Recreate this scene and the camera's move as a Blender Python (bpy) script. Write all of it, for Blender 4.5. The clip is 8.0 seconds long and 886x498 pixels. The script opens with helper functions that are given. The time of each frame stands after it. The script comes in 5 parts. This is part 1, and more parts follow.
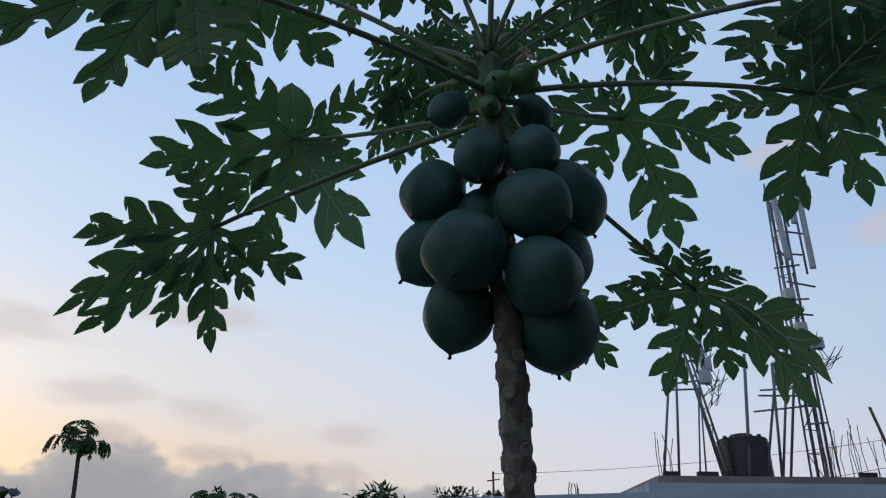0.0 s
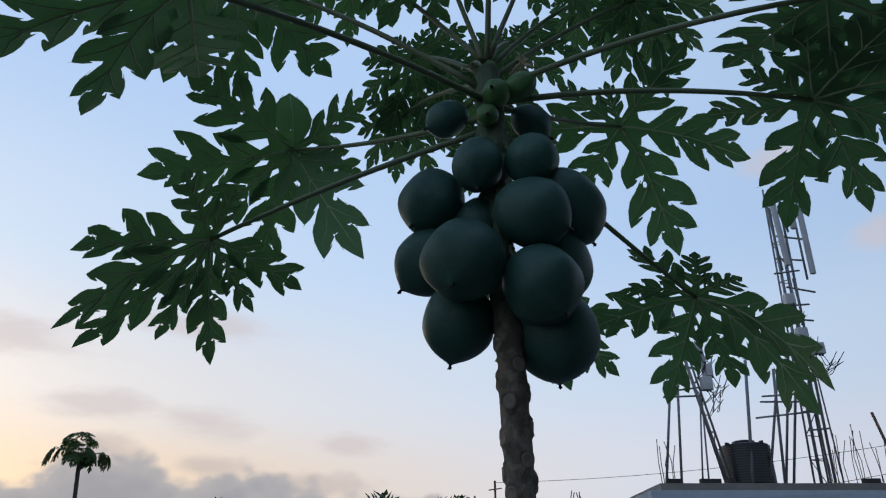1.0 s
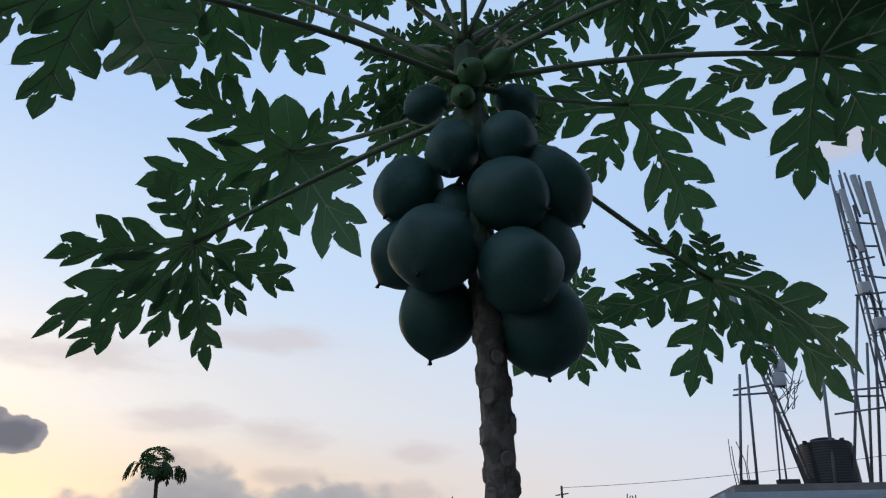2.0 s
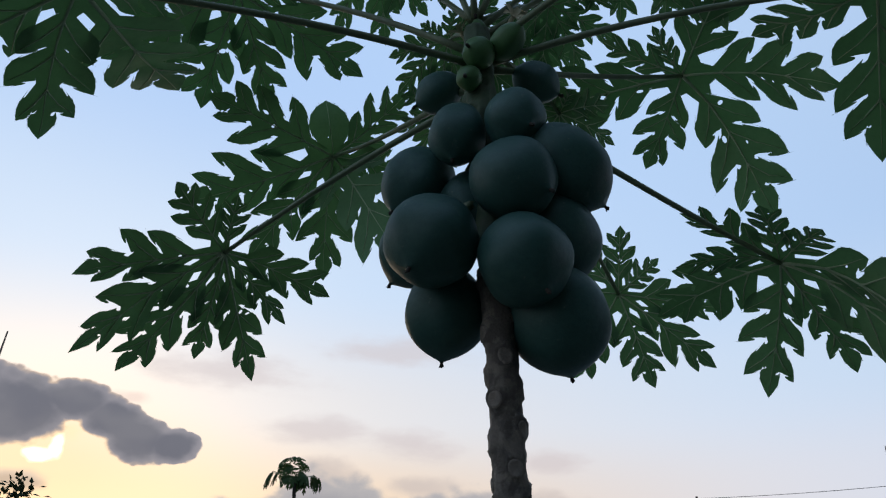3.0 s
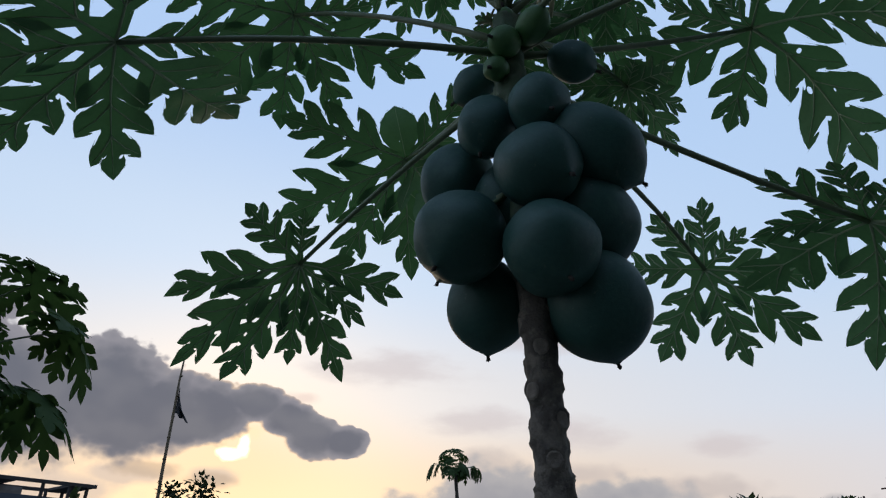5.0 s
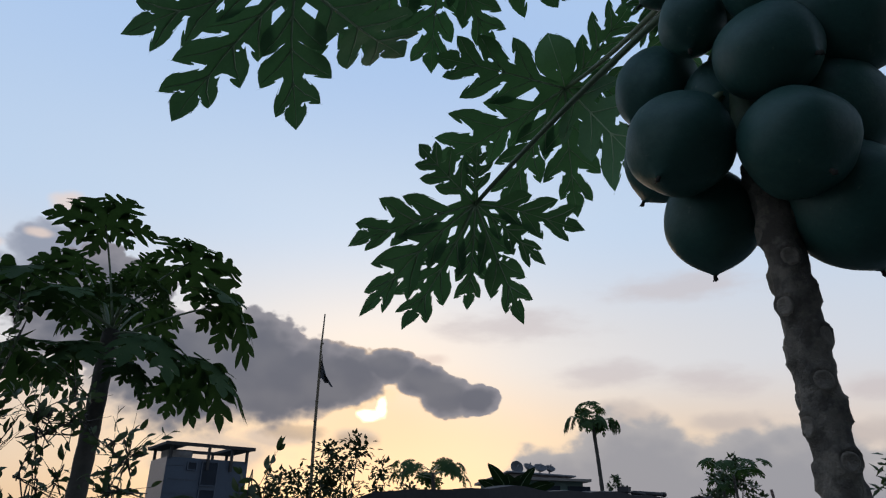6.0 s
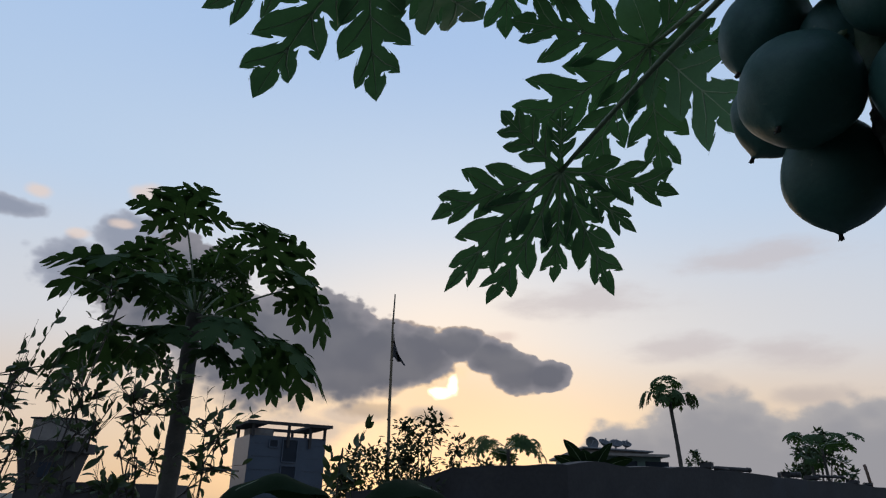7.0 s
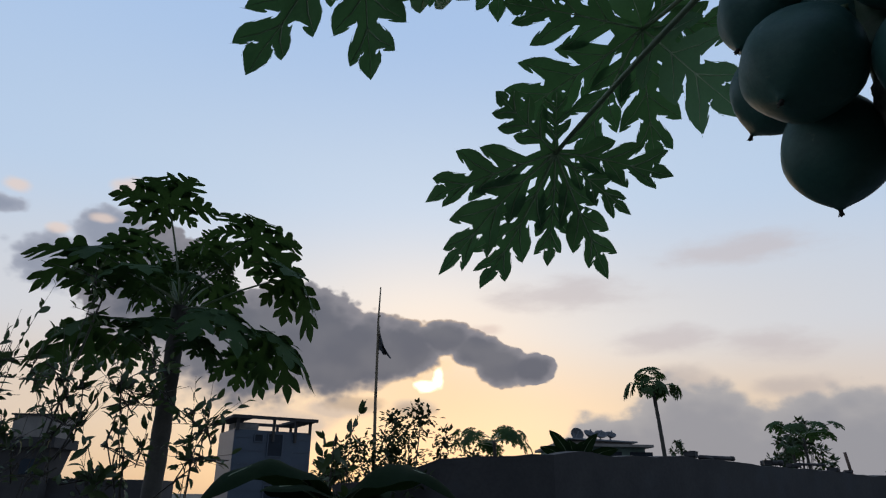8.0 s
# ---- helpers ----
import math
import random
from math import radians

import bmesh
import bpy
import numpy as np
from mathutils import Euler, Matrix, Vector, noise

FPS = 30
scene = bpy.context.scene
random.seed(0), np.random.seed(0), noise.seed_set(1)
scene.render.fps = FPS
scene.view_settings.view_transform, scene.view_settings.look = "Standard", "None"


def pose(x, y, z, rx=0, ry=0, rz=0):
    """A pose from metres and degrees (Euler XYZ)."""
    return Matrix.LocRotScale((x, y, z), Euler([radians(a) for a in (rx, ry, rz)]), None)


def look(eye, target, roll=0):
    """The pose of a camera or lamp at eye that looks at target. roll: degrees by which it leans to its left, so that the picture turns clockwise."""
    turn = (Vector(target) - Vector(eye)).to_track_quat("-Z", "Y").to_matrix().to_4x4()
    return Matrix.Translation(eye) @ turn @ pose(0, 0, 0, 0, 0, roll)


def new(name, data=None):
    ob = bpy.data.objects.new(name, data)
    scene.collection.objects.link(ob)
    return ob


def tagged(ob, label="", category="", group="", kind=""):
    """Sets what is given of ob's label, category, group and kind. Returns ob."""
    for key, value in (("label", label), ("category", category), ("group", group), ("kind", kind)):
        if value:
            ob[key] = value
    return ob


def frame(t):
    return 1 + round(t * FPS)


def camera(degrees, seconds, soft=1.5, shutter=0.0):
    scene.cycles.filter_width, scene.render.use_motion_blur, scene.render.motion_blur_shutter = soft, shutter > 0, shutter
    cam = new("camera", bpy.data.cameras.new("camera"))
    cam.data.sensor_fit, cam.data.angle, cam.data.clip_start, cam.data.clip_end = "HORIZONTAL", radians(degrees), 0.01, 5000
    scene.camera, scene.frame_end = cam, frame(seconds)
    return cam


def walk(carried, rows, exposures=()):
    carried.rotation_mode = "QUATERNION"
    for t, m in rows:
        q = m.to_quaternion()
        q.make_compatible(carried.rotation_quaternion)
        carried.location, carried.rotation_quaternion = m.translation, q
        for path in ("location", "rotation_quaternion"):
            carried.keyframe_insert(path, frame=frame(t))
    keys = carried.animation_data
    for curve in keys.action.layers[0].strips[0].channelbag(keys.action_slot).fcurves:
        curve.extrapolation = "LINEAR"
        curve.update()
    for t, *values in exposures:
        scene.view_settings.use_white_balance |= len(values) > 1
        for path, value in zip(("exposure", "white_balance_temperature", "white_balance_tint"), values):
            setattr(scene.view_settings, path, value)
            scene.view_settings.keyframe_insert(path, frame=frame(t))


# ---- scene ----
from mathutils import geometry

# ---------------------------------------------------------------- camera and walk
cam = camera(65.7, 8.0, soft=1.2)
PATH = [
    (0, (0.011, 0.011, 1.495), (0.007, 1.818, 2.352), 0.49),
    (0.5, (0.013, 0.010, 1.496), (0.022, 1.809, 2.370), 0.29),
    (1, (0.012, 0.015, 1.499), (0.009, 1.811, 2.378), -0.01),
    (1.2, (0.039, 0.008, 1.502), (0.026, 1.807, 2.377), -0.02),
    (2.3, (0.217, 0.158, 1.501), (-0.043, 1.923, 2.406), -0.12),
    (2.5, (0.241, 0.184, 1.502), (-0.077, 1.937, 2.409), 0.29),
    (3, (0.372, 0.241, 1.519), (-0.142, 1.944, 2.435), 1.47),
    (3.5, (0.509, 0.275, 1.531), (-0.146, 1.932, 2.441), 1.75),
    (4, (0.549, 0.292, 1.529), (-0.202, 1.905, 2.442), 1.43),
    (4.2, (0.559, 0.293, 1.533), (-0.218, 1.894, 2.446), 1.55),
    (5.3, (0.548, 0.317, 1.525), (-0.422, 1.845, 2.377), 1.78),
    (5.5, (0.506, 0.326, 1.518), (-0.525, 1.826, 2.346), 1.60),
    (6, (0.372, 0.297, 1.506), (-0.829, 1.704, 2.268), 1.40),
    (6.5, (0.331, 0.290, 1.511), (-0.985, 1.616, 2.226), 1.28),
    (7, (0.303, 0.307, 1.512), (-1.053, 1.601, 2.210), 1.56),
    (7.5, (0.283, 0.310, 1.502), (-1.076, 1.607, 2.189), 1.54),
    (8, (0.272, 0.307, 1.493), (-1.057, 1.637, 2.174), 0.92),
]
EXPOSURES = [(0.0, 0.0), (2.3, 0.08), (4.2, 0.08), (6.0, -0.08), (8.0, -0.15)]
walk(cam, [(t, look(eye, target, roll)) for t, eye, target, roll in PATH], EXPOSURES)

# ---------------------------------------------------------------- sky, sun
SUN_AZ, SUN_EL = -46.2, 8.6          # degrees from +y towards +x, and above the horizon


class Nodes:
    """Short hand for building node trees."""

    def __init__(self, tree):
        self.tree = tree
        tree.nodes.clear()

    def add(self, kind, **props):
        n = self.tree.nodes.new(kind)
        for k, v in props.items():
            setattr(n, k, v)
        return n

    def link(self, a, b):
        self.tree.links.new(a, b)

    def put(self, socket, value):
        if isinstance(value, bpy.types.NodeSocket):
            self.link(value, socket)
        else:
            socket.default_value = value

    def math(self, op, a, b=None, c=None, clamp=False):
        n = self.add("ShaderNodeMath", operation=op, use_clamp=clamp)
        for i, v in enumerate((a, b, c)):
            if v is not None:
                self.put(n.inputs[i], v)
        return n.outputs[0]

    def step(self, x, lo, hi):
        n = self.add("ShaderNodeMapRange", interpolation_type="SMOOTHSTEP")
        self.put(n.inputs[0], x)
        n.inputs[1].default_value, n.inputs[2].default_value = lo, hi
        n.inputs[3].default_value, n.inputs[4].default_value = 0.0, 1.0
        return n.outputs[0]

    def mix(self, f, a, b, blend="MIX"):
        n = self.add("ShaderNodeMix", data_type="RGBA", blend_type=blend)
        self.put(n.inputs[0], f)
        for s, v in ((n.inputs[6], a), (n.inputs[7], b)):
            self.put(s, v if isinstance(v, bpy.types.NodeSocket) else (*v, 1.0))
        return n.outputs[2]

    def noise(self, vec, scale, detail=4.0, rough=0.55, lac=2.0, dim="3D"):
        n = self.add("ShaderNodeTexNoise", noise_dimensions=dim)
        if vec is not None:
            self.link(vec, n.inputs["Vector"])
        n.inputs["Scale"].default_value, n.inputs["Detail"].default_value = scale, detail
        n.inputs["Roughness"].default_value, n.inputs["Lacunarity"].default_value = rough, lac
        return n.outputs["Fac"]

    def xyz(self, x, y, z=0.0):
        n = self.add("ShaderNodeCombineXYZ")
        for s, v in zip(n.inputs, (x, y, z)):
            self.put(s, v)
        return n.outputs[0]

    def ramp(self, f, stops, mode="EASE"):
        n = self.add("ShaderNodeValToRGB")
        n.color_ramp.interpolation = mode
        e = n.color_ramp.elements
        while len(e) < len(stops):
            e.new(0.5)
        for el, (p, c) in zip(e, stops):
            el.position, el.color = p, (*c, 1.0)
        self.put(n.inputs[0], f)
        return n.outputs[0]


world = bpy.data.worlds.new("evening_sky")
scene.world = world
world.use_nodes = True
W = Nodes(world.node_tree)
direction = W.add("ShaderNodeTexCoord").outputs["Generated"]
sep = W.add("ShaderNodeSeparateXYZ")
W.link(direction, sep.inputs[0])
dx, dy, dz = sep.outputs
AZ = W.math("MULTIPLY", W.math("ARCTAN2", dx, dy), 180 / math.pi)
EL = W.math("MULTIPLY", W.math("ARCSINE", dz), 180 / math.pi)
sun_vec = (math.sin(radians(SUN_AZ)) * math.cos(radians(SUN_EL)), math.cos(radians(SUN_AZ)) * math.cos(radians(SUN_EL)), math.sin(radians(SUN_EL)))
dot = W.add("ShaderNodeVectorMath", operation="DOT_PRODUCT")
W.link(direction, dot.inputs[0])
dot.inputs[1].default_value = sun_vec
SUN_ANGLE = W.math("MULTIPLY", W.math("ARCCOSINE", W.math("MINIMUM", dot.outputs["Value"], 0.99999)), 180 / math.pi)

# clear evening air: peach at the horizon, pale blue above, dimmer away from the sunset
height = W.math("DIVIDE", EL, 90.0, clamp=True)
warm = W.ramp(height, [(0.0, (0.78, 0.56, 0.38)), (0.07, (0.82, 0.64, 0.50)), (0.15, (0.76, 0.76, 0.80)), (0.27, (0.60, 0.75, 0.96)), (0.45, (0.45, 0.64, 0.97)), (1.0, (0.27, 0.42, 0.76))])
cool = W.ramp(height, [(0.0, (0.71, 0.70, 0.77)), (0.09, (0.76, 0.80, 0.92)), (0.18, (0.63, 0.78, 0.99)), (0.30, (0.50, 0.69, 0.99)), (0.45, (0.52, 0.71, 1.0)), (1.0, (0.27, 0.42, 0.76))])
air = W.mix(W.step(SUN_ANGLE, 18.0, 70.0), warm, cool)
away = W.step(SUN_ANGLE, 35.0, 150.0)
air = W.mix(W.math("MULTIPLY", away, 0.52), air, (0.10, 0.13, 0.22))
air = W.mix(W.math("MULTIPLY", W.step(SUN_ANGLE, 105.0, 165.0), 0.45), air, (0.05, 0.065, 0.11))
nishita = W.add("ShaderNodeTexSky", sky_type="NISHITA", sun_disc=False, sun_elevation=radians(SUN_EL), sun_rotation=radians(SUN_AZ), air_density=1.0, dust_density=2.0)
nish = W.mix(1.0, nishita.outputs[0], (0.10, 0.10, 0.10), "MULTIPLY")
air = W.mix(0.12, air, nish)
# warm glow round the sun
wide = W.math("POWER", W.math("SUBTRACT", 1.0, W.step(SUN_ANGLE, 0.0, 20.0)), 1.4)
wide = W.math("MULTIPLY", wide, W.math("SUBTRACT", 1.0, W.math("MULTIPLY", W.step(EL, 8.0, 17.0), 0.8)))
air = W.mix(W.math("MULTIPLY", wide, 0.55), air, (0.84, 0.57, 0.35))

# clouds, in degrees of azimuth and elevation
cloud_at = W.xyz(W.math("MULTIPLY", AZ, 0.10), W.math("MULTIPLY", EL, 0.14), 3.7)
SWELL = W.noise(cloud_at, 2.4, 2.0, 0.5)
BILLOW = W.noise(cloud_at, 9.0, 5.0, 0.55)
WISP = W.noise(W.xyz(W.math("MULTIPLY", AZ, 0.06), W.math("MULTIPLY", EL, 0.16), 9.1), 3.0, 6.0, 0.6)
heads = W.add("ShaderNodeTexVoronoi", feature="SMOOTH_F1")
W.link(cloud_at, heads.inputs["Vector"])
heads.inputs["Scale"].default_value, heads.inputs["Smoothness"].default_value, heads.inputs["Detail"].default_value = 3.6, 0.4, 1.0
HEADS = W.math("SUBTRACT", 1.0, W.math("MULTIPLY", heads.outputs["Distance"], 1.3))
TUFT = W.math("ADD", W.math("MULTIPLY", SWELL, 0.26), W.math("ADD", W.math("MULTIPLY", BILLOW, 0.40), W.math("MULTIPLY", HEADS, 0.42)))


buds = W.add("ShaderNodeTexVoronoi", feature="SMOOTH_F1")
W.link(cloud_at, buds.inputs["Vector"])
buds.inputs["Scale"].default_value, buds.inputs["Smoothness"].default_value, buds.inputs["Detail"].default_value = 8.5, 0.15, 1.0
BUDS = W.math("SUBTRACT", 1.0, W.math("MULTIPLY", buds.outputs["Distance"], 1.3))
KNOBS = W.math("ADD", W.math("MULTIPLY", TUFT, 0.74), W.math("MULTIPLY", BUDS, 0.25))


def bank(blobs, ragged, soft, texture, merge=0.12):
    """How far a direction lies inside a bank of clouds: blobs are (azimuth, elevation, half width, half height)."""
    field = None
    for a, e, ra, re in blobs:
        u = W.math("DIVIDE", W.math("SUBTRACT", AZ, a), ra)
        v = W.math("DIVIDE", W.math("SUBTRACT", EL, e), re)
        r = W.math("SQRT", W.math("ADD", W.math("MULTIPLY", u, u), W.math("MULTIPLY", v, v)))
        f = W.math("SUBTRACT", 1.0, r)
        field = f if field is None else W.math("SMOOTH_MAX", field, f, merge)
    field = W.math("ADD", field, W.math("MULTIPLY", W.math("SUBTRACT", texture, 0.5), ragged))
    return W.step(field, 0.0, soft), field


low, low_field = bank([(-31.0, 2.2, 6.0, 5.2), (-25, 3.0, 9, 6.8), (-16, 2.0, 12, 6.8), (-4, 1.5, 11, 5.6)], 0.46, 0.18, TUFT)
haze, _ = bank([(-25.5, 8.8, 4.5, 1.7), (-18, 8.0, 5, 1.3), (-10, 7.0, 7, 1.4), (-58, 5.2, 8, 2.0), (-47.2, 6.9, 3.2, 1.0), (-53.5, 6.6, 4.5, 1.2)], 0.8, 0.6, TUFT)
thin, _ = bank([(-18.8, 11.3, 5.5, 1.5), (-7.5, 10.0, 4, 1.1), (-34, 16, 9, 2.0), (-20, 18.5, 8, 1.6), (-27, 12, 6, 1.4), (36, 23, 3.0, 1.6), (30, 30, 4, 1.5)], 1.5, 0.8, WISP)
puff, _ = bank([(-71.6, 22.2, 2.2, 1.3), (-79.4, 20.9, 1.7, 0.9), (-76.0, 18.4, 1.3, 0.7), (-73.0, 19.6, 1.5, 0.6), (-86, 21.5, 3.0, 1.6), (-41.0, 13.2, 2.2, 0.9), (-52.4, 14.6, 1.0, 0.6)], 0.9, 0.6, TUFT)
DARK_BANK = [(-37.5, 10.0, 2.5, 1.6), (-40.0, 10.3, 3.0, 2.05), (-42.0, 11.5, 2.8, 1.95), (-44.8, 12.5, 3.4, 1.75), (-47.9, 11.6, 3.8, 2.9), (-51.2, 11.3, 4.8, 4.0), (-49.8, 10.3, 3.8, 2.0), (-54.5, 10.0, 5.8, 3.4), (-55.8, 11.8, 6.0, 5.5), (-61.0, 11.0, 8.5, 5.8), (-68.0, 15.0, 7.0, 5.4)]
dark, dark_field = bank(DARK_BANK, 0.46, 0.08, KNOBS, 0.16)
soft_foot = W.step(dark_field, -0.06, 0.36)
foot = W.math("MULTIPLY", W.step(W.math("MULTIPLY", AZ, -1.0), 46.5, 53.0), W.math("SUBTRACT", 1.0, W.step(EL, 8.8, 11.5)))
dark = W.math("ADD", dark, W.math("MULTIPLY", foot, W.math("SUBTRACT", soft_foot, dark)))
high, high_field = bank([(-72.0, 18.6, 4.4, 2.8), (-75.6, 16.0, 4.4, 2.9), (-70.0, 16.4, 6.0, 5.0), (-81.0, 19.4, 3.6, 1.2)], 0.62, 0.26, KNOBS)
sky = W.mix(W.math("MULTIPLY", thin, 0.55), air, (0.60, 0.53, 0.54))
sky = W.mix(W.math("MULTIPLY", haze, 0.60), sky, (0.52, 0.46, 0.45))
sky = W.mix(W.math("MULTIPLY", low, 0.94), sky, W.mix(W.step(low_field, 0.0, 0.5), (0.46, 0.445, 0.455), (0.325, 0.33, 0.37)))
# the sun itself, burning through the gap under the dark bank
blaze, _ = bank([(-46.4, 8.5, 4.0, 1.9), (-44.6, 10.4, 1.6, 1.2)], 0.9, 1.1, BILLOW)
sky = W.mix(W.math("MULTIPLY", blaze, 0.80), sky, (1.10, 0.86, 0.54))
disc, _ = bank([(-46.3, 8.5, 1.5, 0.75), (-45.2, 9.3, 0.7, 1.2)], 0.9, 0.7, KNOBS)
sky = W.mix(disc, sky, (3.0, 2.7, 1.8))
veil, _ = bank([(-47.4, 6.6, 3.2, 0.9), (-52.0, 7.1, 4.0, 1.0)], 0.7, 0.5, KNOBS)
sky = W.mix(W.math("MULTIPLY", veil, 0.6), sky, (0.56, 0.42, 0.30))
shade = W.mix(W.step(dark_field, 0.0, 0.45), (0.30, 0.29, 0.33), (0.135, 0.145, 0.185))
shade = W.mix(W.math("MULTIPLY", W.step(SWELL, 0.36, 0.66), 0.34), shade, (0.24, 0.24, 0.265))
lining = W.math("MULTIPLY", W.math("SUBTRACT", 1.0, W.step(SUN_ANGLE, 1.0, 9.0)), W.math("SUBTRACT", 1.0, W.step(dark_field, 0.0, 0.16)))
shade = W.mix(lining, shade, (1.3, 0.90, 0.52))
far_shade = W.mix(W.step(high_field, 0.0, 0.5), (0.46, 0.49, 0.58), (0.28, 0.31, 0.40))
sky = W.mix(W.math("MULTIPLY", high, 0.88), sky, far_shade)
sky = W.mix(W.math("MULTIPLY", puff, 0.75), sky, (0.86, 0.70, 0.62))
sky = W.mix(W.math("MULTIPLY", dark, 0.97), sky, shade)
below = W.step(EL, -1.0, 0.0)
sky = W.mix(below, (0.10, 0.10, 0.10), sky)
bg = W.add("ShaderNodeBackground")
W.link(sky, bg.inputs[0])
bg.inputs[1].default_value = 1.0
W.link(bg.outputs[0], W.add("ShaderNodeOutputWorld").inputs[0])

sun = new("sun", bpy.data.lights.new("sun", "SUN"))
sun.data.energy, sun.data.angle, sun.data.color = 0.08, radians(10), (1.0, 0.80, 0.58)
sun.matrix_world = look(Vector(sun_vec) * 50, (0, 0, 0))

# ---------------------------------------------------------------- materials
def surface(name, base, second, rough=0.7, scale=8.0, fine=60.0, bump=0.2, metal=0.0, contrast=1.0, spec=0.5, coat=0.0, stain=None, speck=None):
    m = bpy.data.materials.new(name)
    m.use_nodes = True
    N = Nodes(m.node_tree)
    at = N.add("ShaderNodeTexCoord").outputs["Object"]
    big, small = N.noise(at, scale, 5.0, 0.6), N.noise(at, fine, 4.0, 0.6)
    col = N.mix(N.step(big, 0.5 - 0.2 / contrast, 0.5 + 0.2 / contrast), base, second)
    col = N.mix(N.math("MULTIPLY", N.step(small, 0.35, 0.75), 0.35), col, [c * 0.6 for c in base])
    if stain:
        col = N.mix(N.math("MULTIPLY", N.step(N.noise(at, scale * 0.37, 6.0, 0.7), 0.52, 0.66), 0.7), col, stain)
    if speck:
        col = N.mix(N.math("MULTIPLY", N.step(N.noise(at, 95.0, 2.0, 0.5), 0.70, 0.76), 0.55), col, speck)
        col = N.mix(N.math("MULTIPLY", N.step(N.noise(at, 24.0, 5.0, 0.75), 0.62, 0.70), 0.40), col, speck)
    rnd = N.add("ShaderNodeObjectInfo").outputs["Random"]
    col = N.mix(N.math("MULTIPLY", rnd, 0.25), col, [c * 0.7 for c in second])
    p = N.add("ShaderNodeBsdfPrincipled")
    N.link(col, p.inputs["Base Color"])
    N.put(p.inputs["Roughness"], N.math("ADD", rough - 0.08, N.math("MULTIPLY", small, 0.16)))
    p.inputs["Metallic"].default_value = metal
    p.inputs["Specular IOR Level"].default_value = spec
    p.inputs["Coat Weight"].default_value = coat
    b = N.add("ShaderNodeBump")
    b.inputs["Strength"].default_value, b.inputs["Distance"].default_value = bump, 0.01
    N.link(N.math("ADD", big, N.math("MULTIPLY", small, 0.5)), b.inputs["Height"])
    N.link(b.outputs[0], p.inputs["Normal"])
    N.link(p.outputs[0], N.add("ShaderNodeOutputMaterial").inputs[0])
    return m


def foliage(name, base, second, through_colour, glow=0.35, rough=0.5, scale=9.0, spec=0.35):
    """A leaf: a waxy surface that lets some light through."""
    m = bpy.data.materials.new(name)
    m.use_nodes = True
    N = Nodes(m.node_tree)
    at = N.add("ShaderNodeTexCoord").outputs["Object"]
    big, small = N.noise(at, scale, 5.0, 0.6), N.noise(at, scale * 9, 3.0, 0.6)
    col = N.mix(N.step(big, 0.35, 0.65), base, second)
    col = N.mix(N.math("MULTIPLY", N.step(small, 0.4, 0.75), 0.4), col, [c * 0.6 for c in base])
    rnd = N.add("ShaderNodeObjectInfo").outputs["Random"]
    col = N.mix(N.math("MULTIPLY", rnd, 0.35), col, [c * 0.6 for c in second])
    p = N.add("ShaderNodeBsdfPrincipled")
    N.link(col, p.inputs["Base Color"])
    p.inputs["Roughness"].default_value, p.inputs["Specular IOR Level"].default_value = rough, spec
    b = N.add("ShaderNodeBump")
    b.inputs["Strength"].default_value, b.inputs["Distance"].default_value = 0.35, 0.004
    N.link(N.math("ADD", big, N.math("MULTIPLY", small, 0.4)), b.inputs["Height"])
    N.link(b.outputs[0], p.inputs["Normal"])
    tr = N.add("ShaderNodeBsdfTranslucent")
    N.link(N.mix(N.step(big, 0.3, 0.7), through_colour, [c * 0.6 for c in through_colour]), tr.inputs[0])
    mx = N.add("ShaderNodeMixShader")
    mx.inputs[0].default_value = glow
    N.link(p.outputs[0], mx.inputs[1])
    N.link(tr.outputs[0], mx.inputs[2])
    N.link(mx.outputs[0], N.add("ShaderNodeOutputMaterial").inputs[0])
    return m


BLADE = foliage("papaya_leaf_green", (0.110, 0.245, 0.116), (0.142, 0.292, 0.132), (0.130, 0.290, 0.080), 0.20)
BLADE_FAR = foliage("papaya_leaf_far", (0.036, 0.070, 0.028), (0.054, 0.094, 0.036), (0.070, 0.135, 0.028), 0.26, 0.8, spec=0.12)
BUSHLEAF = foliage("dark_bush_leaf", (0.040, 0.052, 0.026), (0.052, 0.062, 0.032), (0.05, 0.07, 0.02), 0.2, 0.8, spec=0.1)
SHRUB = foliage("shrub_leaf", (0.06, 0.09, 0.04), (0.08, 0.11, 0.05), (0.07, 0.11, 0.03), 0.3)
RIB = surface("leaf_rib", (0.44, 0.54, 0.34), (0.38, 0.48, 0.30), 0.6, 12, 80, 0.1)
STALK = surface("petiole_skin", (0.180, 0.225, 0.125), (0.145, 0.190, 0.105), 0.55, 9, 90, 0.12)
SKIN = surface("papaya_skin", (0.047, 0.120, 0.100), (0.037, 0.102, 0.086), 0.48, 14, 120, 0.10, spec=0.36, stain=(0.068, 0.150, 0.122), speck=(0.13, 0.19, 0.16))
YOUNG = surface("young_papaya_skin", (0.088, 0.205, 0.066), (0.070, 0.170, 0.060), 0.45, 18, 120, 0.1)
FLOWER = surface("flower_cream", (0.55, 0.50, 0.32), (0.42, 0.40, 0.24), 0.6, 30, 120, 0.1)
TIP = surface("dry_tip", (0.06, 0.05, 0.035), (0.03, 0.025, 0.02), 0.8, 60, 200, 0.4)
BARK = surface("papaya_bark", (0.240, 0.205, 0.166), (0.110, 0.094, 0.077), 0.85, 26, 150, 0.8, contrast=2.6, stain=(0.095, 0.080, 0.064))
SCAR = surface("leaf_scar_cork", (0.32, 0.275, 0.225), (0.23, 0.195, 0.16), 0.9, 40, 160, 0.5)
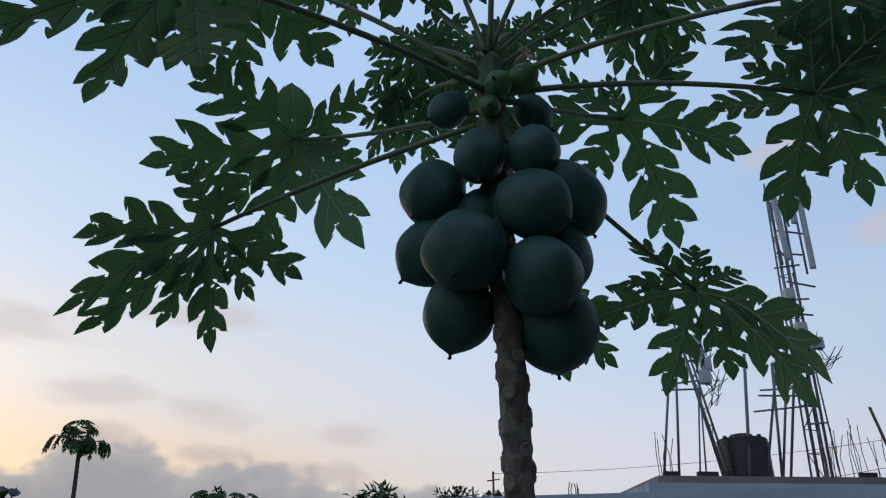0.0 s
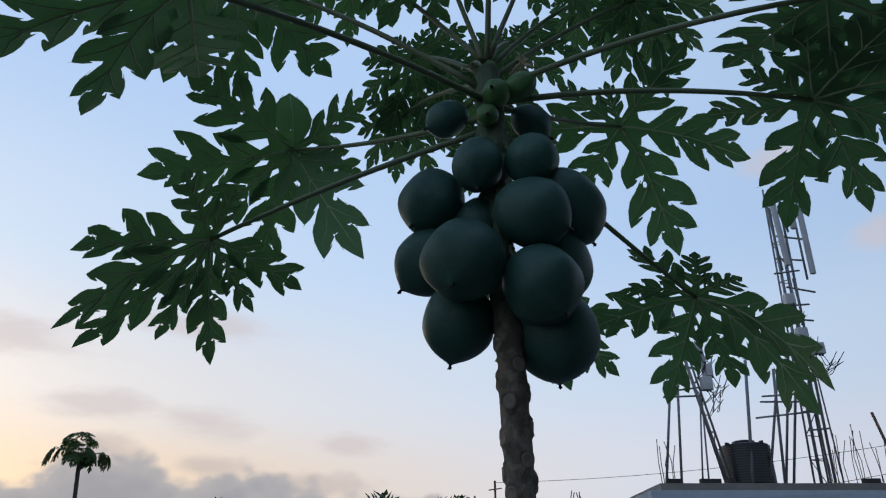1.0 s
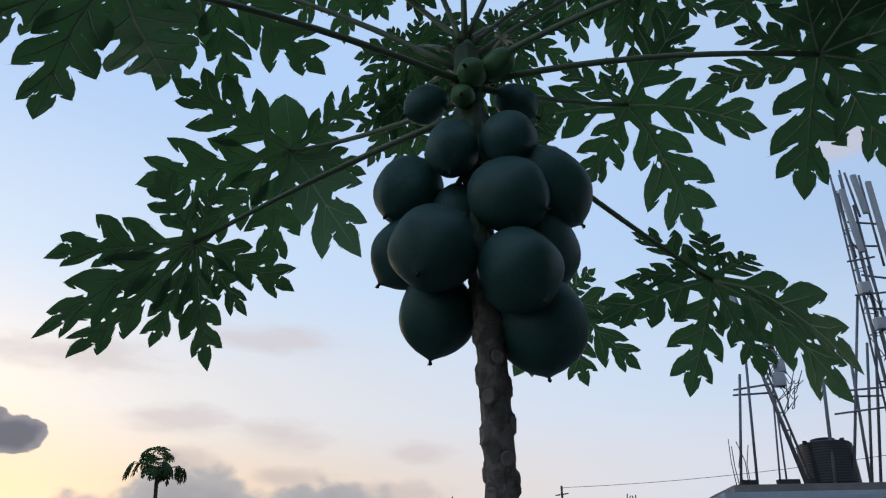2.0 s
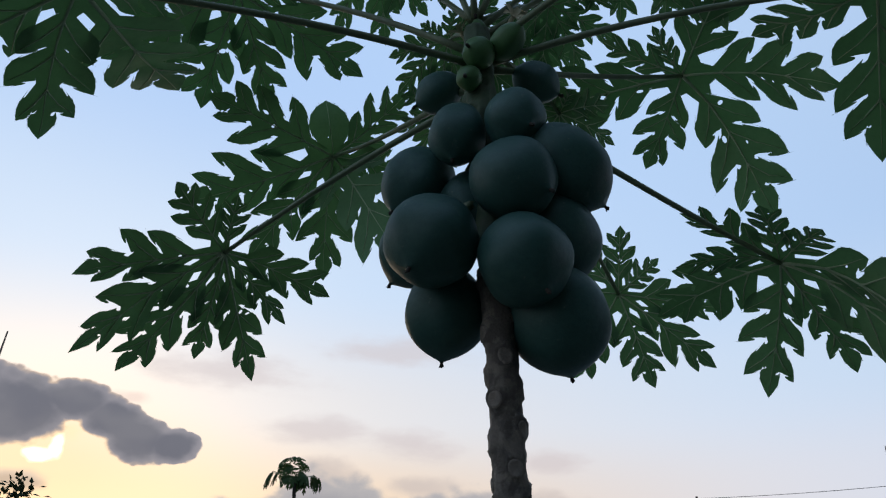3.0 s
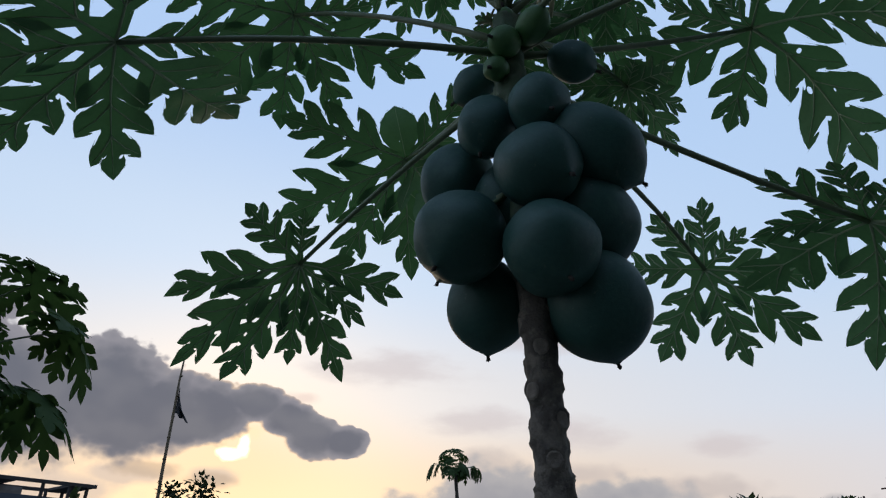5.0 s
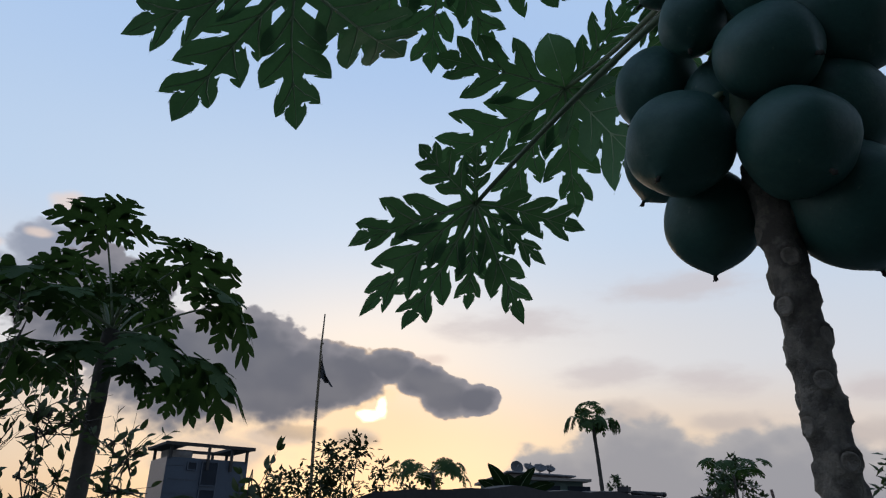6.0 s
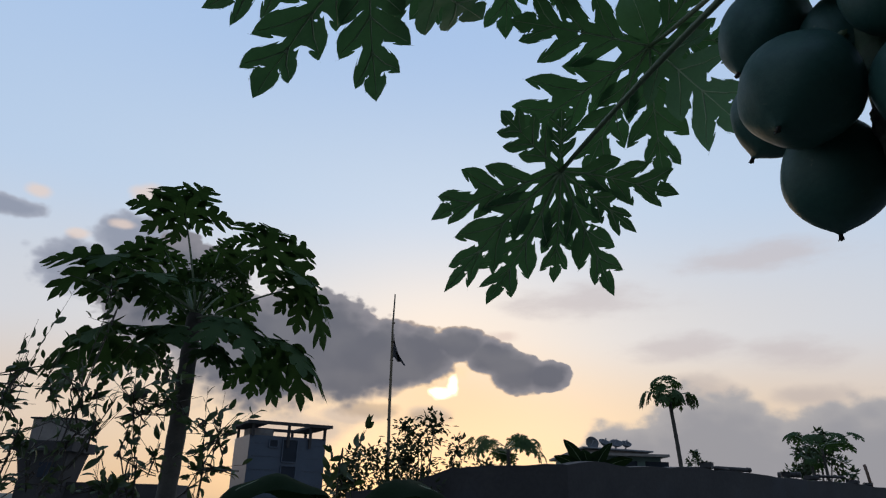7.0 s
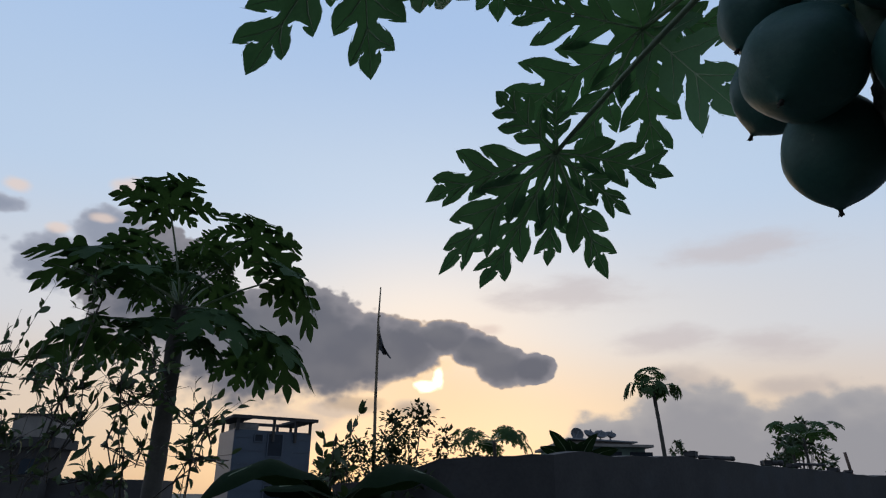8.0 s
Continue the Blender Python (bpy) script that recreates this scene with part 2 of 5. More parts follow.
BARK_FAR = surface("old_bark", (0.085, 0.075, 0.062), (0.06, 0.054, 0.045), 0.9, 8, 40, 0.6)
TWIG = surface("twig_bark", (0.09, 0.075, 0.06), (0.06, 0.05, 0.04), 0.85, 20, 90, 0.4)
PALEWALL = surface("pale_blue_render", (0.46, 0.52, 0.58), (0.38, 0.44, 0.50), 0.85, 1.6, 30, 0.25, stain=(0.30, 0.32, 0.33))
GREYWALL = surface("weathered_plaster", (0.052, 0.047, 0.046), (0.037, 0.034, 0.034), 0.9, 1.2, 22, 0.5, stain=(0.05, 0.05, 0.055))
CONCRETE = surface("raw_concrete", (0.28, 0.25, 0.22), (0.20, 0.18, 0.165), 0.9, 1.5, 25, 0.4, stain=(0.13, 0.12, 0.11))
STEEL = surface("galvanised_steel", (0.24, 0.25, 0.265), (0.17, 0.18, 0.19), 0.6, 5, 60, 0.1, metal=0.3)
RUST = surface("rusty_rebar", (0.16, 0.10, 0.07), (0.10, 0.06, 0.045), 0.85, 20, 120, 0.4)
PANEL = surface("antenna_shell", (0.55, 0.56, 0.58), (0.45, 0.46, 0.48), 0.5, 3, 40, 0.05)
TANKPLASTIC = surface("black_tank_plastic", (0.025, 0.026, 0.03), (0.018, 0.019, 0.022), 0.45, 4, 60, 0.08)
WIRE = surface("cable_sheath", (0.03, 0.03, 0.032), (0.02, 0.02, 0.022), 0.6, 10, 60, 0.05)
BLUEGLASS = surface("blue_cladding", (0.050, 0.074, 0.110), (0.038, 0.058, 0.088), 0.4, 0.4, 6, 0.05)
DARKGLASS = surface("dark_glazing", (0.02, 0.03, 0.045), (0.012, 0.018, 0.028), 0.45, 0.5, 6, 0.02, spec=0.2)
SOIL = surface("garden_soil", (0.105, 0.105, 0.090), (0.075, 0.085, 0.065), 0.95, 0.8, 12, 0.6, stain=(0.05, 0.085, 0.045))
CLOTH = surface("faded_dark_cloth", (0.05, 0.05, 0.055), (0.035, 0.035, 0.04), 0.9, 8, 90, 0.3)
BAMBOO = surface("bamboo_pole", (0.20, 0.15, 0.09), (0.13, 0.10, 0.06), 0.7, 6, 60, 0.2)
DISHGREY = surface("dish_paint", (0.10, 0.105, 0.115), (0.08, 0.085, 0.09), 0.5, 4, 40, 0.05)
GREENPAINT = surface("green_painted_wall", (0.20, 0.28, 0.25), (0.16, 0.23, 0.21), 0.8, 1.0, 14, 0.2)
# green of the young stem, darkened to stand for shade among fruit and crown
GREENSTEM_SHADED = surface("young_stem", (0.085, 0.135, 0.070), (0.065, 0.105, 0.058), 0.7, 18, 110, 0.4, stain=(0.10, 0.105, 0.07))
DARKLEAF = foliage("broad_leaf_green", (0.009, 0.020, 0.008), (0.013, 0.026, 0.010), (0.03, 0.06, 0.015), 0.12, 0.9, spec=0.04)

# ---------------------------------------------------------------- building kit
def part(name, bm, material, parent=None, label="", smooth=True, weld=False):
    """Links a bmesh as one mesh object, under a thing where one is given."""
    me = bpy.data.meshes.new(name)
    bm.normal_update()
    bm.to_mesh(me)
    bm.free()
    me.materials.append(material)
    if smooth:
        me.polygons.foreach_set("use_smooth", [True] * len(me.polygons))
    ob = new(name, me)
    if parent is not None:
        ob.parent = parent
    if label:
        tagged(ob, label)
    return ob


def shared(name, mesh, parent, m):
    ob = new(name, mesh)
    ob.parent = parent
    ob.matrix_basis = m
    return ob


def thing(name, label, category, group="", kind="", at=(0, 0, 0)):
    ob = new(name)
    ob.location = at
    ob.empty_display_size = 0.1
    return tagged(ob, label, category, group, kind)


def frame_of(z, x=None):
    """A turn whose local z lies along z and whose local x leans to x."""
    z = Vector(z).normalized()
    x = Vector(x) if x is not None else (Vector((1, 0, 0)) if abs(z.x) < 0.8 else Vector((0, 1, 0)))
    x = (x - z * x.dot(z)).normalized()
    y = z.cross(x)
    return Matrix((x, y, z)).transposed()


def add_tube(bm, points, radii, sides=8, caps=True):
    pts = [Vector(p) for p in points]
    rings, ref = [], None
    for i, p in enumerate(pts):
        d = (pts[min(i + 1, len(pts) - 1)] - pts[max(i - 1, 0)]).normalized()
        if ref is None:
            ref = Vector((0, 0, 1)) if abs(d.z) < 0.9 else Vector((1, 0, 0))
        u = (ref - d * ref.dot(d)).normalized()
        ref, v = u, d.cross(u)
        r = radii[i] if hasattr(radii, "__len__") else radii
        rings.append([bm.verts.new(p + (u * math.cos(a) + v * math.sin(a)) * r) for a in (2 * math.pi * k / sides for k in range(sides))])
    for a, b in zip(rings, rings[1:]):
        for k in range(sides):
            bm.faces.new((a[k], a[(k + 1) % sides], b[(k + 1) % sides], b[k]))
    if caps:
        bm.faces.new(list(reversed(rings[0])))
        bm.faces.new(rings[-1])


def add_box(bm, size, m=None, bevel=0.0):
    m = m or Matrix()
    made = bmesh.ops.create_cube(bm, size=1.0, matrix=m @ Matrix.Diagonal((*size, 1)))
    if bevel:
        edges = list({e for v in made["verts"] for e in v.link_edges})
        bmesh.ops.bevel(bm, geom=edges, offset=bevel, segments=2, affect="EDGES", profile=0.7)


def add_bar(bm, a, b, w, h=None):
    """A straight bar of rectangular section from a to b."""
    a, b = Vector(a), Vector(b)
    t = frame_of(b - a).to_4x4()
    t.translation = (a + b) / 2
    add_box(bm, (w, h or w, (b - a).length), t)


def add_lathe(bm, profile, sides=24, m=None, wobble=None):
    """Turns (radius, height) pairs round z."""
    m = m or Matrix()
    rings = []
    for r, z in profile:
        ring = []
        for k in range(sides):
            a = 2 * math.pi * k / sides
            f = wobble(a, z) if wobble else 1.0
            ring.append(bm.verts.new(m @ Vector((r * f * math.cos(a), r * f * math.sin(a), z))))
        rings.append(ring)
    for a, b in zip(rings, rings[1:]):
        for k in range(sides):
            bm.faces.new((a[k], a[(k + 1) % sides], b[(k + 1) % sides], b[k]))
    bm.faces.new(list(reversed(rings[0])))
    bm.faces.new(rings[-1])


def bow(a, b, rise, n=9):
    """Points along an arch from a to b that rises by that much in the middle."""
    a, b = Vector(a), Vector(b)
    return [a.lerp(b, i / (n - 1)) + Vector((0, 0, rise * 4 * (i / (n - 1)) * (1 - i / (n - 1)))) for i in range(n)]


def spline(keys, n):
    """A smooth line (Catmull-Rom) through 2D or 3D keys, n points from key to key."""
    k = [Vector(p) for p in keys]
    k = [k[0] * 2 - k[1]] + k + [k[-1] * 2 - k[-2]]
    out = []
    for i in range(1, len(k) - 2):
        p0, p1, p2, p3 = k[i - 1:i + 3]
        for j in range(n):
            t = j / n
            out.append(0.5 * (2 * p1 + (p2 - p0) * t + (2 * p0 - 5 * p1 + 4 * p2 - p3) * t * t + (3 * p1 - 3 * p2 + p0 - p3) * t ** 3))
    return out + [k[-2]]


def inside(p, poly):
    x, y, odd = p[0], p[1], False
    for (x1, y1), (x2, y2) in zip(poly, poly[1:] + poly[:1]):
        if (y1 > y) != (y2 > y) and x < (x2 - x1) * (y - y1) / (y2 - y1) + x1:
            odd = not odd
    return odd


# ---------------------------------------------------------------- papaya leaves
def lobe_side(rng, cut):
    """Half the outline of one lobe, from its base to its tip, as runs of (along, across) from point to point:
    three plump side lobes, each drawn out to a sharp tip that leans forward, with rounded bays between them."""
    deep = 1 - 0.25 * cut
    runs, tips, line = [], [], [(0.215, 0.056 * deep)]
    bays = ((0.455, 0.074), (0.660, 0.062), (0.820, 0.044))
    for k, (base, tip, side, half) in enumerate(((0.265, 0.505, 0.220, 0.078), (0.480, 0.715, 0.238, 0.078), (0.690, 0.885, 0.172, 0.060))):
        tip, side, half = tip + rng.uniform(-0.025, 0.025), side * rng.uniform(0.70, 1.15), half * rng.uniform(0.88, 1.10)
        ax, ay = tip - base, side
        size = math.hypot(ax, ay)
        ux, uy = ax / size, ay / size

        def rim(f, w, way):
            return (base + ax * f - way * uy * half * w, max(0.045, ay * f + way * ux * half * w))
        line += [rim(0.40, 0.92, 1), rim(0.60, 1.0, 1), rim(0.78, 0.76, 1), rim(0.91, 0.36, 1), (tip, side)]
        runs.append(line)
        tips.append(((base - 0.02, 0.0), (base + 0.5 * ax, side * 0.46), (tip - 0.03, side * 0.90)))
        bay, dip = bays[k]
        dip *= deep * rng.uniform(0.80, 1.15)
        line = [(tip, side), rim(0.89, 0.36, -1), rim(0.75, 0.62, -1), rim(0.56, 0.74, -1), (bay + rng.uniform(-0.012, 0.012), dip)]
    runs.append(line + [(0.868, 0.072), (0.912, 0.066), (0.955, 0.034), (1.0, 0.0)])
    return runs, tips


def leaf_shape(rng, lobes, detail=3, holes=0.0, fold=0.13, ripple=0.014, tooth=1.0, cut=0.3):
    """The blade of a palmate leaf: lobes are (angle, length, lift of the tip, and True for one without side lobes) round the hub, in order of angle.
    Gives a bmesh for the blade and, for each lobe, the lines of its rib and side veins."""
    bm = bmesh.new()
    seed = Vector((rng.uniform(0, 90), rng.uniform(0, 90), rng.uniform(0, 90)))
    n, lines = len(lobes), []
    for i, (ang, length, lift, *plain) in enumerate(lobes):
        broad = math.hypot(length, lift)
        prev_gap = (ang - lobes[i - 1][0]) % 360 or 360
        next_gap = (lobes[(i + 1) % n][0] - ang) % 360 or 360
        ends = []
        for gap, other in ((prev_gap, lobes[i - 1]), (next_gap, lobes[(i + 1) % n])):
            half = radians(min(gap, 70) / 2)
            ends.append((half, 0.235 * (1 - 0.25 * cut) * min(length, other[1]) * (1.0 if gap < 75 else 0.6)))
        bend = rng.uniform(-0.025, 0.025)
        runs_all, veins_tips = [], []
        for k, sign in ((0, -1), (1, 1)):
            runs, tips = ([[(0.20, 0.13), (0.40, 0.26), (0.62, 0.33), (0.82, 0.27), (0.95, 0.13), (1.0, 0.0)]], []) if plain else lobe_side(rng, cut)
            wide = min(1.10, max(0.72, ends[k][0] / radians(20))) * tooth
            room = 1.6 * math.tan(ends[k][0])
            runs_all.append([[(s, min(w * wide, s * room)) for s, w in r] for r in runs])
            veins_tips.append([[(s, min(w * wide, s * room) * sign) for s, w in t3] for t3 in tips])
        outline = []
        for k, sign in ((0, -1), (1, 1)):
            half, rad = ends[k]
            side = [(rad * math.cos(half) / length, rad * math.sin(half) / length)]
            for r in runs_all[k]:
                side += [tuple(p) for p in spline([Vector((*p, 0)) for p in r], detail)][1:] if len(side) > 1 else [tuple(p) for p in spline([Vector((*p, 0)) for p in r], detail)]
            side = [(p[0], p[1] * sign) for p in side]
            outline += side if k == 0 else list(reversed(side))[1:]
        poly = [(0.0, 0.0)] + outline
        step = 0.075 if detail >= 3 else 0.15
        inner = []
        x = step * 0.6
        while x < 0.97:
            y = -0.42
            while y < 0.42:
                q = (x + rng.uniform(-0.2, 0.2) * step, y + rng.uniform(-0.2, 0.2) * step)
                if inside(q, poly) and min((q[0] - a) ** 2 + (q[1] - b) ** 2 for a, b in poly) > (step * 0.35) ** 2:
                    inner.append(q)
                y += step
            x += step
        gaps = []
        if holes and rng.random() < holes:
            for _ in range(rng.randint(1, 3)):
                c, r = (rng.uniform(0.22, 0.6), rng.uniform(-0.07, 0.07)), rng.uniform(0.008, 0.026)
                turn, thin = rng.uniform(0, 3.14), rng.uniform(0.35, 0.8)
                ring = [(c[0] + r * (math.cos(a) * math.cos(turn) - thin * math.sin(a) * math.sin(turn)), c[1] + r * (math.cos(a) * math.sin(turn) + thin * math.sin(a) * math.cos(turn))) for a in (6.283 * k / 8 for k in range(8))]
                if all(inside(q, poly) for q in ring):
                    gaps.append(ring)
        verts2, edges = list(poly), [(k, (k + 1) % len(poly)) for k in range(len(poly))]
        for ring in gaps:
            b0 = len(verts2)
            verts2 += ring
            edges += [(b0 + k, b0 + (k + 1) % 8) for k in range(8)]
        verts2 += [q for q in inner if not any(inside(q, ring) for ring in gaps)]
        out_v, _, out_f = geometry.delaunay_2d_cdt([Vector(q) for q in verts2], edges, [], 0, 1e-6)[:3]
        ca, sa = math.cos(radians(ang)), math.sin(radians(ang))

        def place(s, w, under=0.0):
            w2 = w + bend * max(0.0, s - 0.28) ** 2 * 1.8
            px, py = s * length, w2 * broad
            far = max(0.0, (s - 0.20) / 0.80)
            h = lift * far ** 1.5 + abs(w) * fold * broad * min(1.0, max(0.0, (s - 0.2) / 0.25)) - 0.5 * w * w * broad * far
            h += ripple * far * noise.noise(Vector((px * 14 + i * 3, py * 14, 0)) + seed) + 0.03 * length * min(1, s * 3) * noise.noise(Vector((px * 4, py * 4, i)) + seed) * far
            return Vector((px * ca - py * sa, px * sa + py * ca, h - under))

        made = [bm.verts.new(place(v.x, v.y)) for v in out_v]
        for f in out_f:
            c = (sum(out_v[k].x for k in f) / 3, sum(out_v[k].y for k in f) / 3)
            if inside(c, poly) and not any(inside(c, ring) for ring in gaps):
                try:
                    bm.faces.new([made[k] for k in f])
                except ValueError:
                    pass
        rib = [place(s, 0.0, 0.0012) for s in (0.0, 0.12, 0.25, 0.4, 0.55, 0.7, 0.84, 0.96)]
        sides = []
        for tips in veins_tips:
            for t3 in tips:
                sides.append([place(q[0], q[1], 0.0008) for q in spline([Vector((*q, 0)) for q in t3], 2)])
        lines.append((rib, sides))
    loose = [v for v in bm.verts if not v.link_faces]
    bmesh.ops.delete(bm, geom=loose, context="VERTS")
    return bm, lines


def hang_leaf(tree, rng, hub, normal, lobes, root, rise=0.02, thick=0.0075, blade=None, detail=4, holes=0.7, ribs=True, **kw):
    """A leaf with its stalk on a tree: hub and root in metres, the blade's upper side towards normal."""
    hub, root, normal = Vector(hub), Vector(root), Vector(normal).normalized()
    t = frame_of(normal, hub - root).to_4x4()
    t.translation = hub
    bm, lines = leaf_shape(rng, sorted(lobes), detail, holes, **kw)
    bm.transform(t)
    leaf = part("leaf", bm, blade or BLADE, tree)
    if ribs:
        for rib, sides in lines:
            vb = bmesh.new()
            length = (rib[-1] - rib[0]).length
            add_tube(vb, [t @ p for p in rib], [max(0.0007, 0.0042 * length / 0.4 * (1 - k / 7.6)) for k in range(8)], 6)
            for s in sides:
                add_tube(vb, [t @ p for p in s], [0.0022, 0.0020, 0.0017, 0.0013, 0.0006], 4)
            part("rib", vb, RIB, leaf)
    pb = bmesh.new()
    line = bow(root, hub - normal * 0.003, rise, 11)
    add_tube(pb, line, [thick * (1.25 if k == 0 else 1.08 - 0.035 * k) for k in range(11)], 10 if detail >= 3 else 6)
    part("petiole", pb, STALK, leaf)
    return leaf


def round_lobes(size, droop, rng, tight=1.0, broad=False):
    out = []
    for a, l in ((-142, 0.55), (-96, 0.8), (-48, 0.95), (0, 1.0), (48, 0.95), (96, 0.8), (142, 0.55)) if broad else ((-150, 0.45), (-108, 0.72), (-70, 0.88), (-34, 0.97), (0, 1.0), (34, 0.97), (70, 0.88), (108, 0.72), (150, 0.45)):
        out.append((a * tight + rng.uniform(-5, 5), size * l * rng.uniform(0.9, 1.08), -droop * l * rng.uniform(0.6, 1.3)))
    return out

# ---------------------------------------------------------------- the fruiting papaya tree
def axis(z):
    """The middle of the trunk at a height."""
    s = 0.003 * math.sin(z * 7.0) + 0.012 * max(0.0, 1.95 - z) if z < 1.9 else 0.0006
    return Vector((0.226 - 0.043 * z + s, 1.508 - 0.082 * z - 0.5 * s, z))


def girth(z):
    return 0.0275 + 0.005 * max(0.0, 1.6 - z) + (0.004 if z > 2.3 else 0.0) - 0.05 * max(0.0, z - 2.52)


def build_trunk(tree):
    rng = random.Random(4)
    scars = []
    z, a = 0.05, 0.0
    while z < 2.5:
        scars.append((z, a % 6.2832, rng.uniform(0.8, 1.2)))
        z += 0.0215 * rng.uniform(0.8, 1.2)
        a += 2.39996 + rng.uniform(-0.15, 0.15)
    bm, sides, rings = bmesh.new(), 40, []
    levels = [0.1 * k for k in range(12)] + [1.2 + 0.0055 * k for k in range(255)]
    for z in levels:
        c, r, ring = axis(z), girth(z), []
        near = [s for s in scars if abs(s[0] - z) < 0.05]
        for k in range(sides):
            a = 2 * math.pi * k / sides
            d = 0.0
            for sz, sa, f in near:
                da = (a - sa + math.pi) % (2 * math.pi) - math.pi
                q = math.sqrt((da / 0.62) ** 2 + ((z - sz - 0.006 * abs(da)) / 0.019) ** 2)
                d += f * (0.0058 * math.exp(-((q - 0.85) / 0.26) ** 2) - 0.0030 * math.exp(-(q / 0.45) ** 2))
            d += 0.0040 * noise.noise(Vector((math.cos(a) * 2, math.sin(a) * 2, z * 18))) + 0.0012 * noise.noise(Vector((math.cos(a) * 9, math.sin(a) * 9, z * 90)))
            ring.append(bm.verts.new(c + Vector((math.cos(a), math.sin(a), 0)) * (r + d)))
        rings.append(ring)
    for p, q in zip(rings, rings[1:]):
        for k in range(sides):
            bm.faces.new((p[k], p[(k + 1) % sides], q[(k + 1) % sides], q[k]))
    bm.faces.new(rings[-1])
    bm.faces.new(list(reversed(rings[0])))
    for sz, sa, f in scars:
        if 1.35 < sz < 2.04 and f > 0.86:
            pb, ring0 = bmesh.new(), []
            for r, lift in ((0.2, 0.0015), (0.62, 0.0050), (0.86, 0.0056), (1.05, -0.002)):
                row = []
                for k in range(14):
                    q = 2 * math.pi * k / 14
                    z, a = sz + 0.0185 * r * math.sin(q) * (1 if math.sin(q) < 0 else 0.75), sa + 0.0185 * r * math.cos(q) / 0.038
                    row.append(pb.verts.new(axis(z) + Vector((math.cos(a), math.sin(a), 0)) * (girth(z) + lift)))
                if ring0:
                    for k in range(14):
                        pb.faces.new((ring0[k], ring0[(k + 1) % 14], row[(k + 1) % 14], row[k]))
                else:
                    pb.faces.new(list(reversed(row)))
                ring0 = row
            part("leaf_scar", pb, SCAR, tree)
    # stem above 2.06 m is split off: green, with crown shade in its colour
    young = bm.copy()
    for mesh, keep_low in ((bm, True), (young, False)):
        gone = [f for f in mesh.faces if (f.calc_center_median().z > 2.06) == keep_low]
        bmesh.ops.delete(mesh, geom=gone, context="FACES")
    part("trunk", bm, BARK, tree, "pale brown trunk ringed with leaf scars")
    part("young_stem", young, GREENSTEM_SHADED, tree, "green upper stem, darkened for the shade under the crown")


FRUIT_FORM = ((0.0, 0.10), (0.015, 0.22), (0.05, 0.37), (0.12, 0.60), (0.20, 0.77), (0.30, 0.90), (0.42, 0.975), (0.54, 1.0), (0.64, 0.975), (0.73, 0.89), (0.81, 0.75), (0.87, 0.60), (0.925, 0.41), (0.96, 0.24), (0.985, 0.11), (1.0, 0.055))


def build_fruit(tree, rng, centre, towards, width, length, skin=None, label=""):
    d = Vector(towards).normalized()
    t = frame_of(d).to_4x4()
    t.translation = Vector(centre) - d * length * 0.5
    fine = []
    for (s0, r0), (s1, r1) in zip(FRUIT_FORM, FRUIT_FORM[1:]):
        fine += [(r0, s0), ((r0 + r1) / 2 + 0.006, (s0 + s1) / 2)]
    fine.append((FRUIT_FORM[-1][1], 1.0))
    p1, p2, lump = rng.uniform(0, 6.28), rng.uniform(0, 6.28), rng.uniform(0.016, 0.032)
    sd = Vector((rng.uniform(0, 50), rng.uniform(0, 50), 0))
    bm = bmesh.new()
    add_lathe(bm, [(r * width / 2, s * length) for r, s in fine], 40, t,
              lambda a, z: 1 + lump * math.cos(5 * a + p1) * min(1, z / length * 2) + 0.02 * math.cos(2 * a + p2) + 0.030 * noise.noise(Vector((math.cos(a), math.sin(a), z * 11)) + sd))
    fruit = part("fruit", bm, skin or SKIN, tree, label)
    tb = bmesh.new()
    tip = t @ Vector((0, 0, length))
    add_tube(tb, [tip - d * 0.003, tip + d * 0.003, tip + d * 0.007 + Vector((0.001, 0, 0)), tip + d * 0.011], [0.0042, 0.003, 0.0042, 0.0012], 7)
    for k in range(4):
        q = tip + d * 0.008 + Vector((rng.uniform(-1, 1), rng.uniform(-1, 1), rng.uniform(-1, 0.2))) * 0.005
        add_tube(tb, [tip + d * 0.006, q], [0.0014, 0.0006], 4)
    part("tip", tb, TIP, fruit, "dried brown flower remnant")
    top = t @ Vector((0, 0, 0.004))
    root = axis(min(2.58, top.z + 0.05))
    mid = (top + root) / 2 + Vector((0, 0, 0.012))
    sb = bmesh.new()
    add_tube(sb, spline([root, mid, top, top + d * 0.01], 4), 0.0065 if width > 0.1 else 0.004, 8)
    part("stalk", sb, STALK, fruit)
    return fruit


